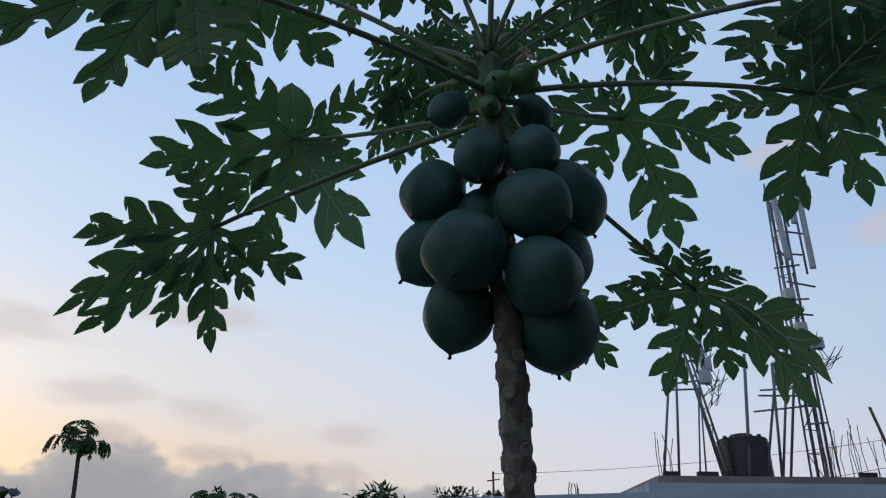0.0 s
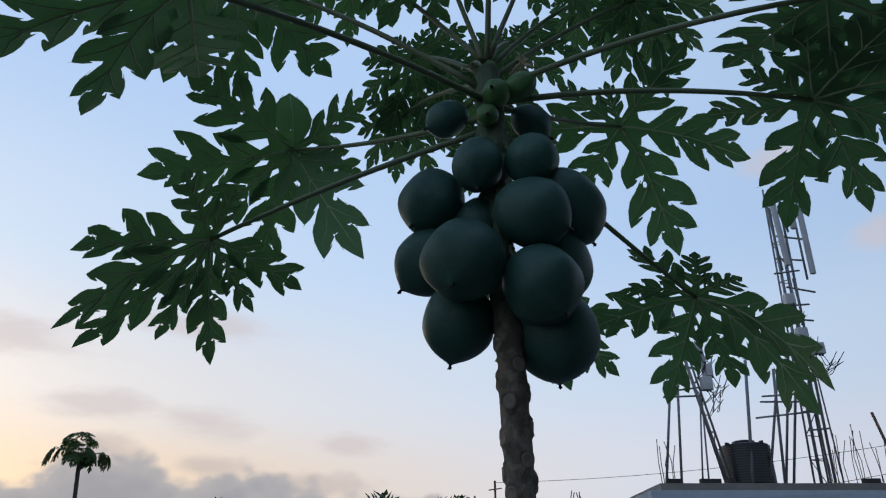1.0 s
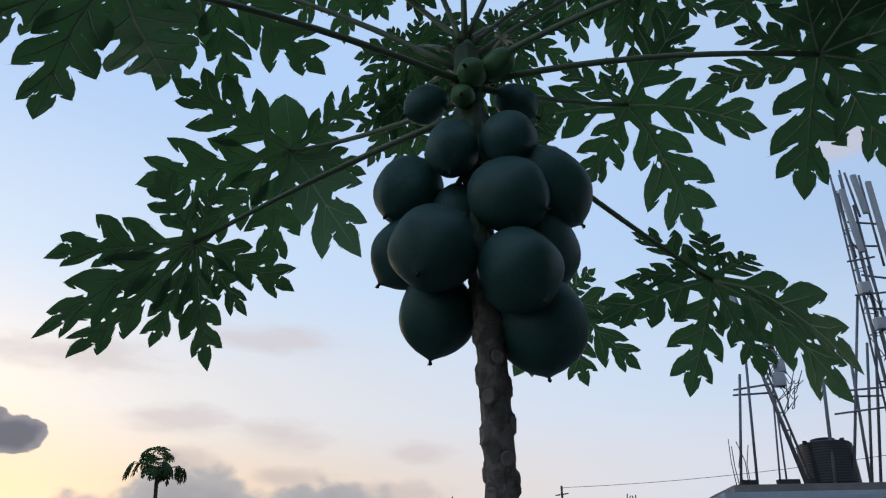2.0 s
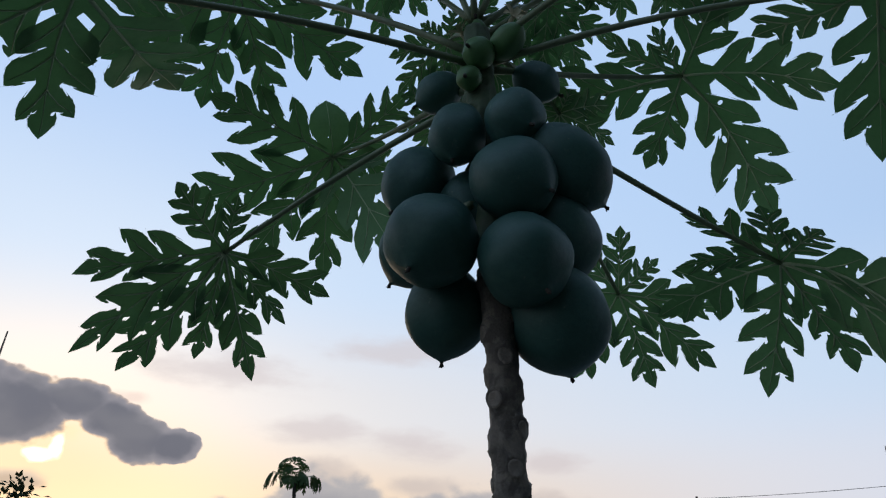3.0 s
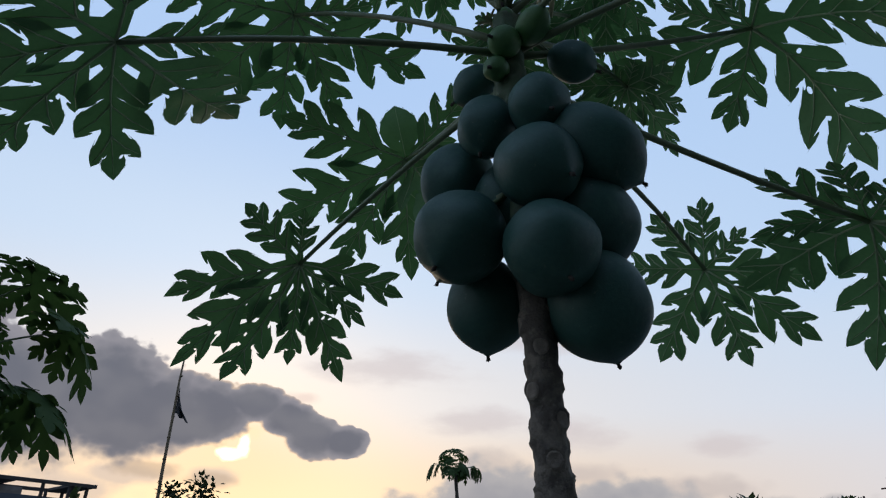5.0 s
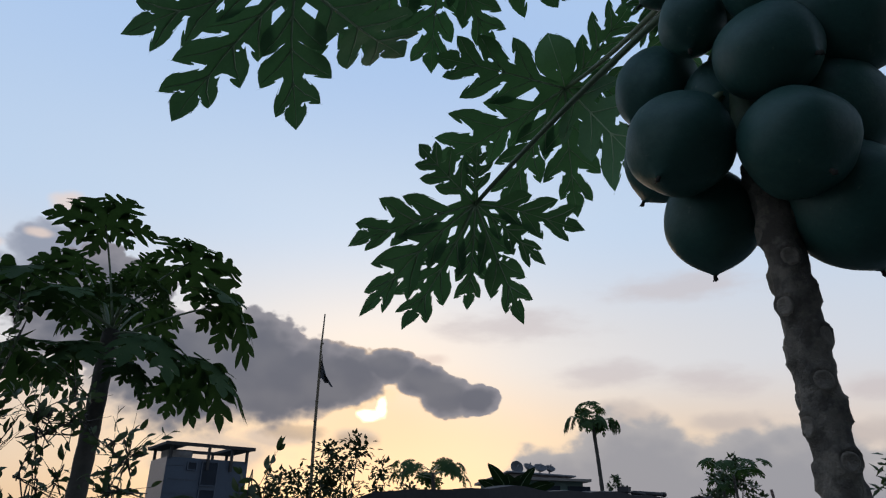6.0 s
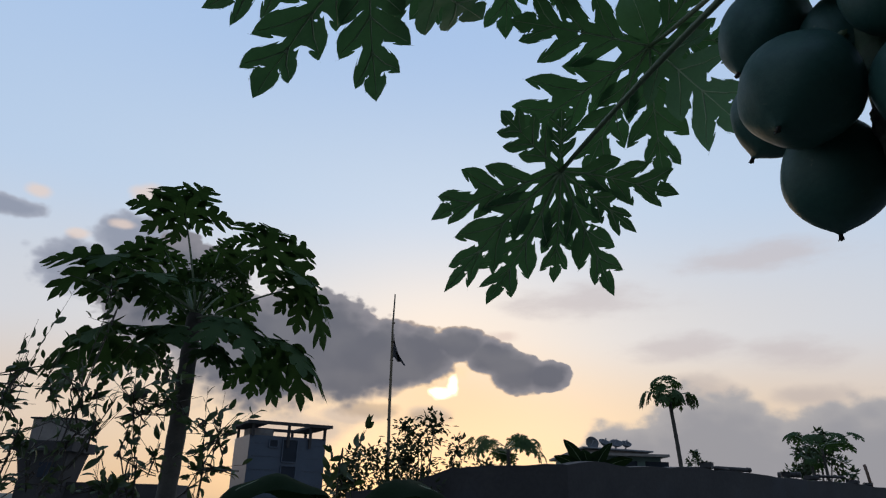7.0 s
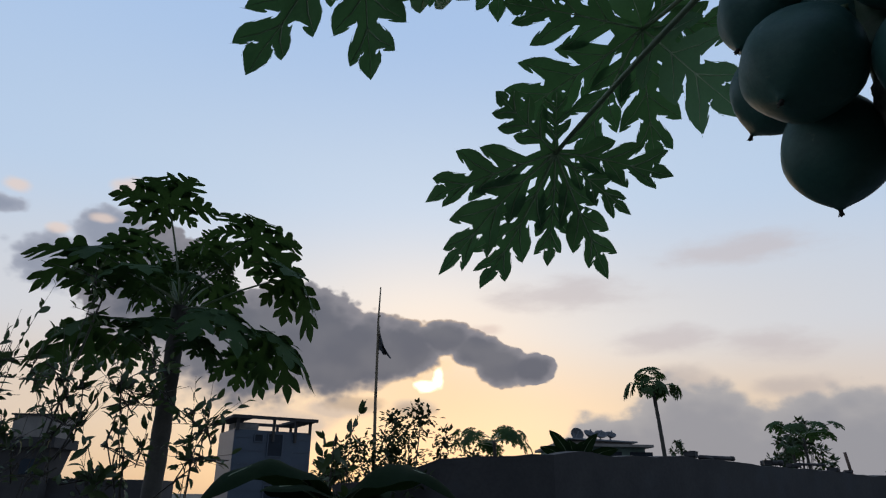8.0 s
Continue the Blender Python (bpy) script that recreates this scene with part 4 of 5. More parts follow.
# ---------------------------------------------------------------- smaller papaya trees
def build_papaya(label, base, crown, r0, r1, leaves, seed, size, droop, detail=2, bend=0.05, blade=None, tight=1.0, broad=False):
    rg = random.Random(seed)
    base, crown = Vector(base), Vector(crown)
    tree = thing("papaya_tree", label, "tree", at=base)
    bm = bmesh.new()
    n, line = 26, []
    top = crown - base
    for k in range(n + 1):
        f = k / n
        line.append(top * f + Vector((bend * math.sin(f * 4), bend * math.sin(f * 3 + 1) - bend * math.sin(1), 0)) * f)
    add_tube(bm, line, [r0 + (r1 - r0) * k / n + (0.06 * r0 if k % 2 else 0) for k in range(n + 1)], 12)
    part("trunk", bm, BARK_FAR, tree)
    tip = line[-1]
    for off, up, *own in leaves:
        hub = tip + Vector(off)
        size, droop, close = (*own, tight)[:3] if own else (size, droop, tight)
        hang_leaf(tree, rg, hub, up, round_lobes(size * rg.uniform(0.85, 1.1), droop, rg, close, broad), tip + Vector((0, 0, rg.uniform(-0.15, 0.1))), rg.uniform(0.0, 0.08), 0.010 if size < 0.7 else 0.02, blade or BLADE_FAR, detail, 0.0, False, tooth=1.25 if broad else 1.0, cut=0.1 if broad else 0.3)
    return tree


RIGHT, AHEAD = Vector((0.687, 0.727, 0)), Vector((-0.727, 0.687, 0))
# the leaves of the near neighbour: place from the crown, size, droop, tilt outward
CROWN = (
    ((0.03, -0.18, 0.88), 0.54, 0.26, 0.05),
    ((0.20, 0.41, 0.71), 0.52, 0.24, 0.45),
    ((0.53, 0.60, 0.28), 0.50, 0.36, 0.75),
    ((0.05, -0.66, 0.29), 0.50, 0.26, 0.50),
    ((0.32, -0.54, 0.09), 0.42, 0.24, 0.35),
    ((0.04, -0.60, -0.31), 0.46, 0.32, 0.55),
    ((0.47, 0.49, -0.25), 0.46, 0.36, 0.60),
    ((0.66, -0.01, -0.19), 0.42, 0.34, 0.40),
    ((-0.41, 0.31, 0.80), 0.36, 0.18, 0.30),
    ((-0.58, -0.10, 0.73), 0.38, 0.20, 0.30),
    ((-0.60, 0.13, 0.44), 0.36, 0.20, 0.30),
    ((-0.44, 0.47, 0.41), 0.36, 0.22, 0.40),
    ((0.21, -0.28, -0.24), 0.34, 0.26, 0.40),
    ((-0.61, -0.16, -0.22), 0.36, 0.28, 0.50),
    ((-0.13, 0.64, -0.29), 0.34, 0.28, 0.50),
    ((-0.45, 0.22, 0.12), 0.34, 0.20, 0.20),
    ((0.33, -0.00, -0.35), 0.30, 0.28, 0.40),
)
spots = []
r2 = random.Random(21)
for off, size, droop, tilt in CROWN:
    out = Vector((off[0], off[1], 0)).normalized()
    spots.append((Vector(off) + out * 0.08, out * tilt * 0.5 + Vector((-0.30, 0.16, 0)) + Vector((r2.uniform(-0.15, 0.15), r2.uniform(-0.15, 0.15), 0.85)), size * 1.12, droop))
for k in range(5):
    a = k * 2.4
    out = Vector((math.cos(a), math.sin(a), 0))
    spots.append((out * r2.uniform(0.12, 0.35) + Vector((0, 0, r2.uniform(0.0, 0.5))), out * 0.5 + Vector((-0.4, 0.2, 0.7)), r2.uniform(0.20, 0.28), 0.14))
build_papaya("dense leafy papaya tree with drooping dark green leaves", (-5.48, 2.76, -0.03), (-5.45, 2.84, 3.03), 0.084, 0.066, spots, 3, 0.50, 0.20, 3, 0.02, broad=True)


def ring_of(n, reach, rise, seed, drop=0.0, tilt=0.8):
    r = random.Random(seed)
    out = []
    for k in range(n):
        a = 2 * math.pi * k / n + r.uniform(-0.3, 0.3)
        d, h = reach * r.uniform(0.6, 1.0), rise * r.uniform(-0.2, 1.0) - drop
        o = Vector((math.cos(a) * d, math.sin(a) * d, h))
        out.append((o, Vector((math.cos(a) * tilt, math.sin(a) * tilt, 0.6))))
    return out


far_leaves = [(o, u, 0.52, 0.30) for o, u in ring_of(12, 0.72, 0.85, 4, 0.05, 0.6)]
for side in (-1, 1):
    for reach, drop, size in ((0.95, 0.22, 0.85), (1.08, 0.12, 0.75), (0.80, 0.16, 0.65)):
        far_leaves.append((RIGHT * side * reach + AHEAD * (0.8 * drop - 0.1) + Vector((0, 0, drop)), RIGHT * side * 0.9 + Vector((0, 0, 0.42)), size, 0.15, 0.34))
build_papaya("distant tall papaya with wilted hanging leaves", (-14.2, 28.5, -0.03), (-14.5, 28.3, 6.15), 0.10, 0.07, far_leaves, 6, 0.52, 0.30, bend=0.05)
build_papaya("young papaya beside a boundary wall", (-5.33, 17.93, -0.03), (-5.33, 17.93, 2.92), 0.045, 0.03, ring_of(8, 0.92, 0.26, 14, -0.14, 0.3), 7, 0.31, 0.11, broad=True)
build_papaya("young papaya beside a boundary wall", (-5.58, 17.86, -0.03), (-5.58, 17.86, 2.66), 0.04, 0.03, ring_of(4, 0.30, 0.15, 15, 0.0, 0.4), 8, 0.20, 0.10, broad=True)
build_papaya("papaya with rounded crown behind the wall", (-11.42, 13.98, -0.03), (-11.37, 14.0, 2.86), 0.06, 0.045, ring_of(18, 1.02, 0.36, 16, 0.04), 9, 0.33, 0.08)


# ---------------------------------------------------------------- bushes and far trees
def leaf_quad(bm, at, along, up, length, width):
    along = along.normalized()
    side = along.cross(up)
    if side.length < 0.01:
        side = along.orthogonal()
    side = side.normalized() * width / 2
    nrm = side.cross(along).normalized()
    p = [bm.verts.new(at), bm.verts.new(at + along * length * 0.35 + side - nrm * width * 0.1), bm.verts.new(at + along * length - nrm * width * 0.25), bm.verts.new(at + along * length * 0.35 - side - nrm * width * 0.1), bm.verts.new(at + along * length * 0.5 + nrm * width * 0.12)]
    for a, b in ((0, 1), (1, 2), (2, 3), (3, 0)):
        bm.faces.new((p[a], p[b], p[4]))


def build_bush(label, base, height, spread, clumps, per, leaf, seed, trunk=0.04, flat=0.6, mat=None, low=0.45):
    r = random.Random(seed)
    tree = thing("leafy_bush", label, "bush", "bushes", at=base)
    wood, green = bmesh.new(), bmesh.new()
    for c in range(clumps):
        a, d = r.uniform(0, 6.28), spread * math.sqrt(r.random())
        tip = Vector((math.cos(a) * d, math.sin(a) * d, height * r.uniform(low, 1.0) * (1 - 0.35 * (d / spread) ** 2)))
        mid = Vector((tip.x * 0.35, tip.y * 0.35, tip.z * 0.55))
        add_tube(wood, spline([Vector((0, 0, 0)), mid, tip], 4), [trunk * f for f in (1, 0.9, 0.8, 0.65, 0.5, 0.4, 0.3, 0.2, 0.12)], 5)
        size = spread * r.uniform(0.14, 0.30)
        for k in range(per):
            q = Vector((r.gauss(0, 1), r.gauss(0, 1), r.gauss(0, 1))).normalized() * size * 0.9 * r.random() ** 0.6
            q.z *= flat + 0.15
            leaf_quad(green, tip + q, Vector((q.x, q.y, q.z + r.uniform(-0.4, 0.5) * size)) + Vector((r.uniform(-1, 1), r.uniform(-1, 1), r.uniform(-1, 1))) * size * 0.4, Vector((0, 0, 1)), leaf * r.uniform(0.7, 1.3), leaf * 0.68)
    part("branch", wood, TWIG, tree)
    tagged(part("crown", green, mat or SHRUB, tree, smooth=False), kind="stuff")
    return tree


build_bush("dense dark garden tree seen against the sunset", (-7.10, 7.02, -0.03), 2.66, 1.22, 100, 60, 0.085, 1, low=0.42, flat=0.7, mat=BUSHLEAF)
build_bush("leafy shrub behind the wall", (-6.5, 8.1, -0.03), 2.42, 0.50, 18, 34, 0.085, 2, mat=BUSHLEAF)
build_bush("small shrub at the foot of a tall papaya", (-13.3, 27.6, -0.03), 4.3, 0.6, 16, 30, 0.18, 3, low=0.7)
build_bush("far tree top over the roofs", (-9.5, 30.0, -0.03), 4.75, 1.15, 30, 40, 0.22, 4, 0.08, low=0.7)
build_bush("feathery far tree over the roofs", (-1.5, 22.0, -0.03), 4.32, 1.5, 30, 26, 0.30, 5, 0.07, low=0.72)
build_bush("round far tree over the roofs", (0.4, 25.0, -0.03), 4.5, 1.35, 40, 44, 0.17, 6, 0.07, low=0.75)
build_bush("small far tree over the roofs", (1.75, 25.0, -0.03), 4.6, 0.8, 22, 36, 0.16, 7, 0.05, low=0.78)
build_bush("low bush on the wall line", (-3.3, 18.5, -0.03), 2.35, 0.9, 24, 40, 0.13, 8, low=0.75)
build_bush("potted bush on the wall line", (-5.35, 16.88, -0.03), 2.50, 0.34, 12, 30, 0.09, 9, low=0.86)
build_bush("small plant growing at the wall foot", (-3.3, 7.2, -0.03), 1.72, 0.45, 10, 30, 0.12, 10, 0.02, low=0.6)

# ---------------------------------------------------------------- blue building, water tower, house
def build_blue_block():
    block = thing("office_building", "blue clad tower block with an open roof frame", "building", at=(-60.6, 37.8, 0))
    t = pose(0, 0, 0, 0, 0, 74) @ Matrix.Diagonal((0.91, 0.91, 1.0, 1.0))
    w, d, h = 8.3, 7.0, 7.3
    bm = bmesh.new()
    add_box(bm, (w, d, h), t @ Matrix.Translation((0, 2.5, h / 2)))
    part("wall", bm, BLUEGLASS, block, smooth=False)
    for x, z, ww, hh in ((0.2, 6.0, 1.6, 2.1), (0.2, 3.6, 1.6, 2.0), (0.2, 1.4, 1.6, 1.8), (-1.6, 6.6, 0.9, 0.7)):
        win = bmesh.new()
        add_box(win, (ww, 0.12, hh), t @ Matrix.Translation((x, -1.03, z)))
        o = part("window", win, DARKGLASS, block, smooth=False)
        fr = bmesh.new()
        for a, b in (((-ww / 2, -hh / 2), (ww / 2, -hh / 2)), ((-ww / 2, hh / 2), (ww / 2, hh / 2)), ((-ww / 2, -hh / 2), (-ww / 2, hh / 2)), ((ww / 2, -hh / 2), (ww / 2, hh / 2))):
            add_bar(fr, t @ Vector((x + a[0], -1.12, z + a[1])), t @ Vector((x + b[0], -1.12, z + b[1])), 0.1)
        part("frame", fr, BLUEGLASS, o, smooth=False)
    for z in (1.8, 3.0, 4.2, 5.4, 6.6):
        for x0, x1 in ((-4.1, -0.1), (1.9, 4.1)):
            bm = bmesh.new()
            add_bar(bm, t @ Vector((x0, -1.02, z)), t @ Vector((x1, -1.02, z)), 0.06)
            part("ledge", bm, BLUEGLASS, block, smooth=False)
    top = h + 1.15
    for a, b in (((-4.6, -1.6), (4.6, -1.6)), ((-4.6, 6.4), (4.6, 6.4))):
        rf = bmesh.new()
        add_bar(rf, t @ Vector((*a, top)), t @ Vector((*b, top)), 0.30, 0.30)
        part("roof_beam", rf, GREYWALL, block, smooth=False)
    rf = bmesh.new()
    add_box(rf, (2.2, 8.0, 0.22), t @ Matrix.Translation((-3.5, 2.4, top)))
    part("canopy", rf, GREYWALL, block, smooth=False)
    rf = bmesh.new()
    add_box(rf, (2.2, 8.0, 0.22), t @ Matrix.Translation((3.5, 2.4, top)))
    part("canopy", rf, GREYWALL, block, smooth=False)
    for x in (-3.9, -0.1, 2.3, 3.9):
        for y in (-1.2, 5.8):
            bm = bmesh.new()
            add_bar(bm, t @ Vector((x, y, h - 0.1 if y > 0 or abs(x) > 3 else h - 1.0)), t @ Vector((x, y, top)), 0.22)
            part("column", bm, GREYWALL, block, smooth=False)
    bm = bmesh.new()
    add_box(bm, (2.6, 2.6, 0.9), t @ Matrix.Translation((-2.2, 3.5, h + 0.4)))
    part("roof_cabin", bm, CONCRETE, block, smooth=False)


build_blue_block()


def build_tank_house():
    house = thing("stair_tower", "unfinished concrete stair tower over a roof", "building", at=(-49.1, 13.6, 0))
    t = pose(0, 0, 0, 0, 0, 47) @ Matrix.Diagonal((0.76, 0.76, 1.0, 1.0))
    bm = bmesh.new()
    for z, w, d in ((0.0, 3.2, 3.0), (2.3, 3.3, 3.0), (3.7, 4.1, 3.4), (4.0, 4.3, 3.6)):
        row = [bm.verts.new(t @ Vector((x * w / 2, 1.2 + y * d / 2, z))) for x, y in ((-1, -1), (1, -1), (1, 1), (-1, 1))]
        if z:
            for k in range(4):
                bm.faces.new((last[k], last[(k + 1) % 4], row[(k + 1) % 4], row[k]))
        last = row
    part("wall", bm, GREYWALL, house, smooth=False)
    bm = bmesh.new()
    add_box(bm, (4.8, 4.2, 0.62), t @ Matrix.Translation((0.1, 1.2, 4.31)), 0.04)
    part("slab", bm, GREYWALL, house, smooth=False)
    bm = bmesh.new()
    add_box(bm, (3.5, 3.2, 1.35), t @ Matrix.Translation((0.35, 1.2, 5.28)), 0.05)
    part("tank_room", bm, CONCRETE, house, "lighter concrete tank room", smooth=False)
    bm = bmesh.new()
    add_box(bm, (3.9, 3.5, 0.1), t @ Matrix.Translation((0.35, 1.2, 6.0)), 0.02)
    part("roof", bm, GREYWALL, house, smooth=False)
    bm = bmesh.new()
    add_box(bm, (1.2, 0.1, 0.9), t @ Matrix.Translation((0.5, -0.42, 2.9)))
    part("opening", bm, DARKGLASS, house, smooth=False)
    bm = bmesh.new()
    add_box(bm, (13.0, 4.0, 2.3), t @ Matrix.Translation((4.0, 3.0, 1.1)))
    part("lower_roof", bm, GREYWALL, house, smooth=False)


build_tank_house()


def build_house():
    house = thing("tin_roofed_house", "low green house with a shallow roof beyond the wall", "house", at=(-13.4, 22.2, 0))
    t = pose(0, 0, 0, 0, 0, 46.7)
    bm = bmesh.new()
    add_box(bm, (3.1, 3.4, 3.25), t @ Matrix.Translation((-0.1, 1.7, 1.62)))
    part("wall", bm, GREENPAINT, house, smooth=False)
    bm = bmesh.new()
    add_box(bm, (3.5, 4.2, 0.09), t @ Matrix.Translation((-0.1, 1.7, 3.29)), 0.01)
    part("eave", bm, CONCRETE, house, smooth=False)
    bm = bmesh.new()
    add_box(bm, (2.2, 2.4, 0.18), t @ Matrix.Translation((0.05, 1.9, 3.42)))
    part("roof_room", bm, CONCRETE, house, smooth=False)
    bm = bmesh.new()
    add_box(bm, (2.55, 2.8, 0.05), t @ pose(0.1, 1.9, 3.53, 0, 2.2, 0), 0.008)
    part("roof", bm, STEEL, house, "shallow sloping metal roof", smooth=False)
    for x in (-1.2, 0.2, 1.3):
        bm = bmesh.new()
        add_box(bm, (0.8, 0.08, 0.7), t @ Matrix.Translation((x, -0.03, 2.75)))
        part("window", bm, DARKGLASS, house, smooth=False)
    return t


HOUSE_TURN = build_house()


def build_dish(local, size, face):
    at = Vector((-13.4, 22.2, 0)) + HOUSE_TURN @ Vector(local)
    dish = thing("satellite_dish", "grey satellite dish on a house roof", "satellite dish", "roof dishes", at=at)
    t = frame_of(face).to_4x4()
    t.translation = (0, 0, 0.11)
    bm = bmesh.new()
    add_lathe(bm, [(0.01, 0.0), (size * 0.3, 0.012), (size * 0.6, 0.05), (size * 0.85, 0.10), (size, 0.14), (size, 0.155), (size * 0.85, 0.115), (size * 0.6, 0.065), (0.02, 0.02)], 24, t)
    part("reflector", bm, DISHGREY, dish)
    bm = bmesh.new()
    add_tube(bm, [(0, 0, 0), (0, 0, 0.12)], 0.03, 8)
    part("post", bm, STEEL, dish)
    bm = bmesh.new()
    add_tube(bm, [t @ Vector((0, -size * 0.9, 0.12)), t @ Vector((0, 0, 0.26))], 0.010, 6)
    add_tube(bm, [t @ Vector((0, 0, 0.23)), t @ Vector((0, 0, 0.29))], 0.025, 8)
    part("feed_arm", bm, STEEL, dish)


for local, size, face in (((-0.81, 0.75, 3.58), 0.24, (0.70, -0.50, 0.35)), ((-0.33, 0.8, 3.56), 0.22, (0.5, -0.2, 0.9)), ((0.10, 0.8, 3.54), 0.24, (0.4, -0.35, 0.8)), ((0.46, 0.8, 3.53), 0.19, (0.45, -0.3, 0.8))):
    build_dish(local, size, face)

# ---------------------------------------------------------------- flag pole
def build_flag_pole():
    pole = thing("flag_pole", "thin bamboo pole with a drooping dark flag", "flag pole", at=(-16.15, 13.95, -0.03))
    bm = bmesh.new()
    add_tube(bm, [(0.0, 0, 0), (0.02, 0.02, 2.6), (-0.02, 0.0, 4.2), (0.0, -0.03, 5.6), (-0.03, -0.03, 6.8), (0.0, -0.02, 7.88)], [0.055, 0.052, 0.046, 0.040, 0.032, 0.020], 8)
    for z in (3.2, 3.9, 4.5, 5.1, 5.7, 6.3, 6.9):
        add_tube(bm, [(-0.01, -0.02, z), (-0.01, -0.02, z + 0.04)], 0.050, 8)
    part("pole", bm, BAMBOO, pole)
    bm = bmesh.new()
    cols = []
    for i in range(9):
        f = i / 8
        col = []
        for j in range(10):
            g = j / 9
            p = RIGHT * (0.03 + f * 0.42 * (0.25 + 0.75 * g)) + AHEAD * (0.09 * math.sin(f * 11 + g * 2))
            col.append(bm.verts.new(Vector((-0.02, -0.02, 6.62 - g * 0.80 * (1 - 0.45 * f) - f * 0.62 + 0.04 * math.sin(f * 13))) + p))
        cols.append(col)
    for a, b in zip(cols, cols[1:]):
        for j in range(9):
            bm.faces.new((a[j], a[j + 1], b[j + 1], b[j]))
    part("flag", bm, CLOTH, pole)


build_flag_pole()

# ---------------------------------------------------------------- rubble on the wall top
def on_wall(f):
    """A place on the top of the west wall's long run."""
    a, b = Vector((-4.72, 10.27, 2.12)), Vector((-3.87, 16.3, 2.045))
    return a.lerp(b, f)


def rubble_pipe(f, length, r, turn, lift=0.0):
    r *= 0.6
    p = thing("pipe_length", "short length of dark pipe lying on the wall", "pipe", "rubble on the wall", at=on_wall(f) + Vector((0, 0, r + lift)))
    bm = bmesh.new()
    d = Vector((math.cos(turn), math.sin(turn), 0))
    add_tube(bm, [-d * length / 2, d * length / 2], r, 14)
    part("tube", bm, GREYWALL, p)
    bm = bmesh.new()
    add_tube(bm, [d * (length / 2 - 0.06), d * (length / 2 + 0.004)], r * 1.15, 14)
    part("collar", bm, GREYWALL, p)


def rubble_block(f, size, turn, seed):
    bm = bmesh.new()
    size = [c * 0.66 for c in size]
    add_box(bm, size, pose(0, 0, size[2] / 2, 0, 0, turn), 0.012)
    r = random.Random(seed)
    for v in bm.verts:
        v.co += Vector((r.uniform(-1, 1), r.uniform(-1, 1), r.uniform(-0.5, 0.5))) * 0.012
    o = part("rubble_block", bm, GREYWALL, None, smooth=False)
    o.location = on_wall(f)
    tagged(o, "broken concrete block lying on the wall", "rubble", "rubble on the wall")


rubble_block(0.06, (0.26, 0.24, 0.14), 10, 1)
rubble_pipe(0.17, 0.70, 0.055, 1.2)
rubble_pipe(0.13, 0.5, 0.035, 1.5)
rubble_block(0.42, (0.22, 0.3, 0.12), 30, 2)
rubble_pipe(0.44, 0.35, 0.07, 0.2)
rubble_block(0.56, (0.2, 0.35, 0.10), -20, 3)
rubble_pipe(0.66, 0.6, 0.04, 1.0, 0.06)
rubble_block(0.80, (0.3, 0.5, 0.10), 12, 4)
rubble_block(0.90, (0.2, 0.6, 0.08), 20, 5)
build_post((-3.95, 15.9, 2.03), 0.42, (-0.06, 0.0), 0.03, "short bent iron stub on the wall", False)

# ---------------------------------------------------------------- near plants
STEMS_A = (
    ((-2.72, 0.94, 1.81), (-2.70, 1.01, 2.05), (-2.68, 1.09, 2.31)),
    ((-2.62, 0.94, 1.71), (-2.57, 1.14, 1.80), (-2.56, 1.45, 2.03)),
    ((-2.79, 1.07, 1.53), (-2.64, 1.23, 1.76), (-2.58, 1.40, 1.91)),
    ((-2.68, 1.11, 1.77), (-2.69, 1.08, 1.90), (-2.70, 1.03, 2.02)),
    ((-2.92, 0.97, 1.91), (-2.91, 1.02, 2.03), (-2.90, 1.03, 2.20)),
    ((-2.51, 0.94, 1.60), (-2.51, 0.97, 1.67), (-2.50, 1.01, 1.75)),
    ((-2.54, 1.22, 1.75), (-2.54, 1.21, 1.85), (-2.55, 1.19, 1.98)),
    ((-2.58, 1.09, 1.51), (-2.56, 1.14, 1.67), (-2.56, 1.15, 1.83)),
    ((-2.74, 1.26, 2.14), (-2.74, 1.25, 2.29), (-2.75, 1.23, 2.44)),
    ((-2.57, 1.12, 1.87), (-2.57, 1.14, 1.98), (-2.57, 1.11, 2.09)),
)
STEMS_C = (
    ((-2.39, 1.35, 1.52), (-2.40, 1.31, 1.78), (-2.42, 1.26, 2.01)),
    ((-2.51, 1.30, 1.53), (-2.47, 1.41, 1.62), (-2.44, 1.49, 1.72)),
    ((-2.39, 1.60, 1.52), (-2.39, 1.59, 1.76), (-2.40, 1.58, 1.94)),
    ((-2.47, 1.67, 1.70), (-2.44, 1.73, 1.83), (-2.40, 1.79, 1.86)),
    ((-2.41, 1.28, 1.67), (-2.39, 1.33, 1.85), (-2.39, 1.33, 2.00)),
    ((-2.34, 1.18, 1.51), (-2.34, 1.20, 1.63), (-2.35, 1.17, 1.72)),
    ((-2.54, 1.51, 1.87), (-2.56, 1.47, 1.98), (-2.56, 1.46, 2.08)),
    ((-2.30, 1.56, 1.58), (-2.27, 1.62, 1.63), (-2.24, 1.68, 1.59)),
    ((-2.59, 1.38, 1.82), (-2.55, 1.48, 1.91), (-2.55, 1.49, 2.03)),
)
STEMS_B = (
    ((-1.18, 1.38, 1.54), (-1.16, 1.42, 1.64), (-1.14, 1.45, 1.73)),
    ((-1.27, 1.44, 1.53), (-1.28, 1.42, 1.60), (-1.28, 1.42, 1.65)),
)
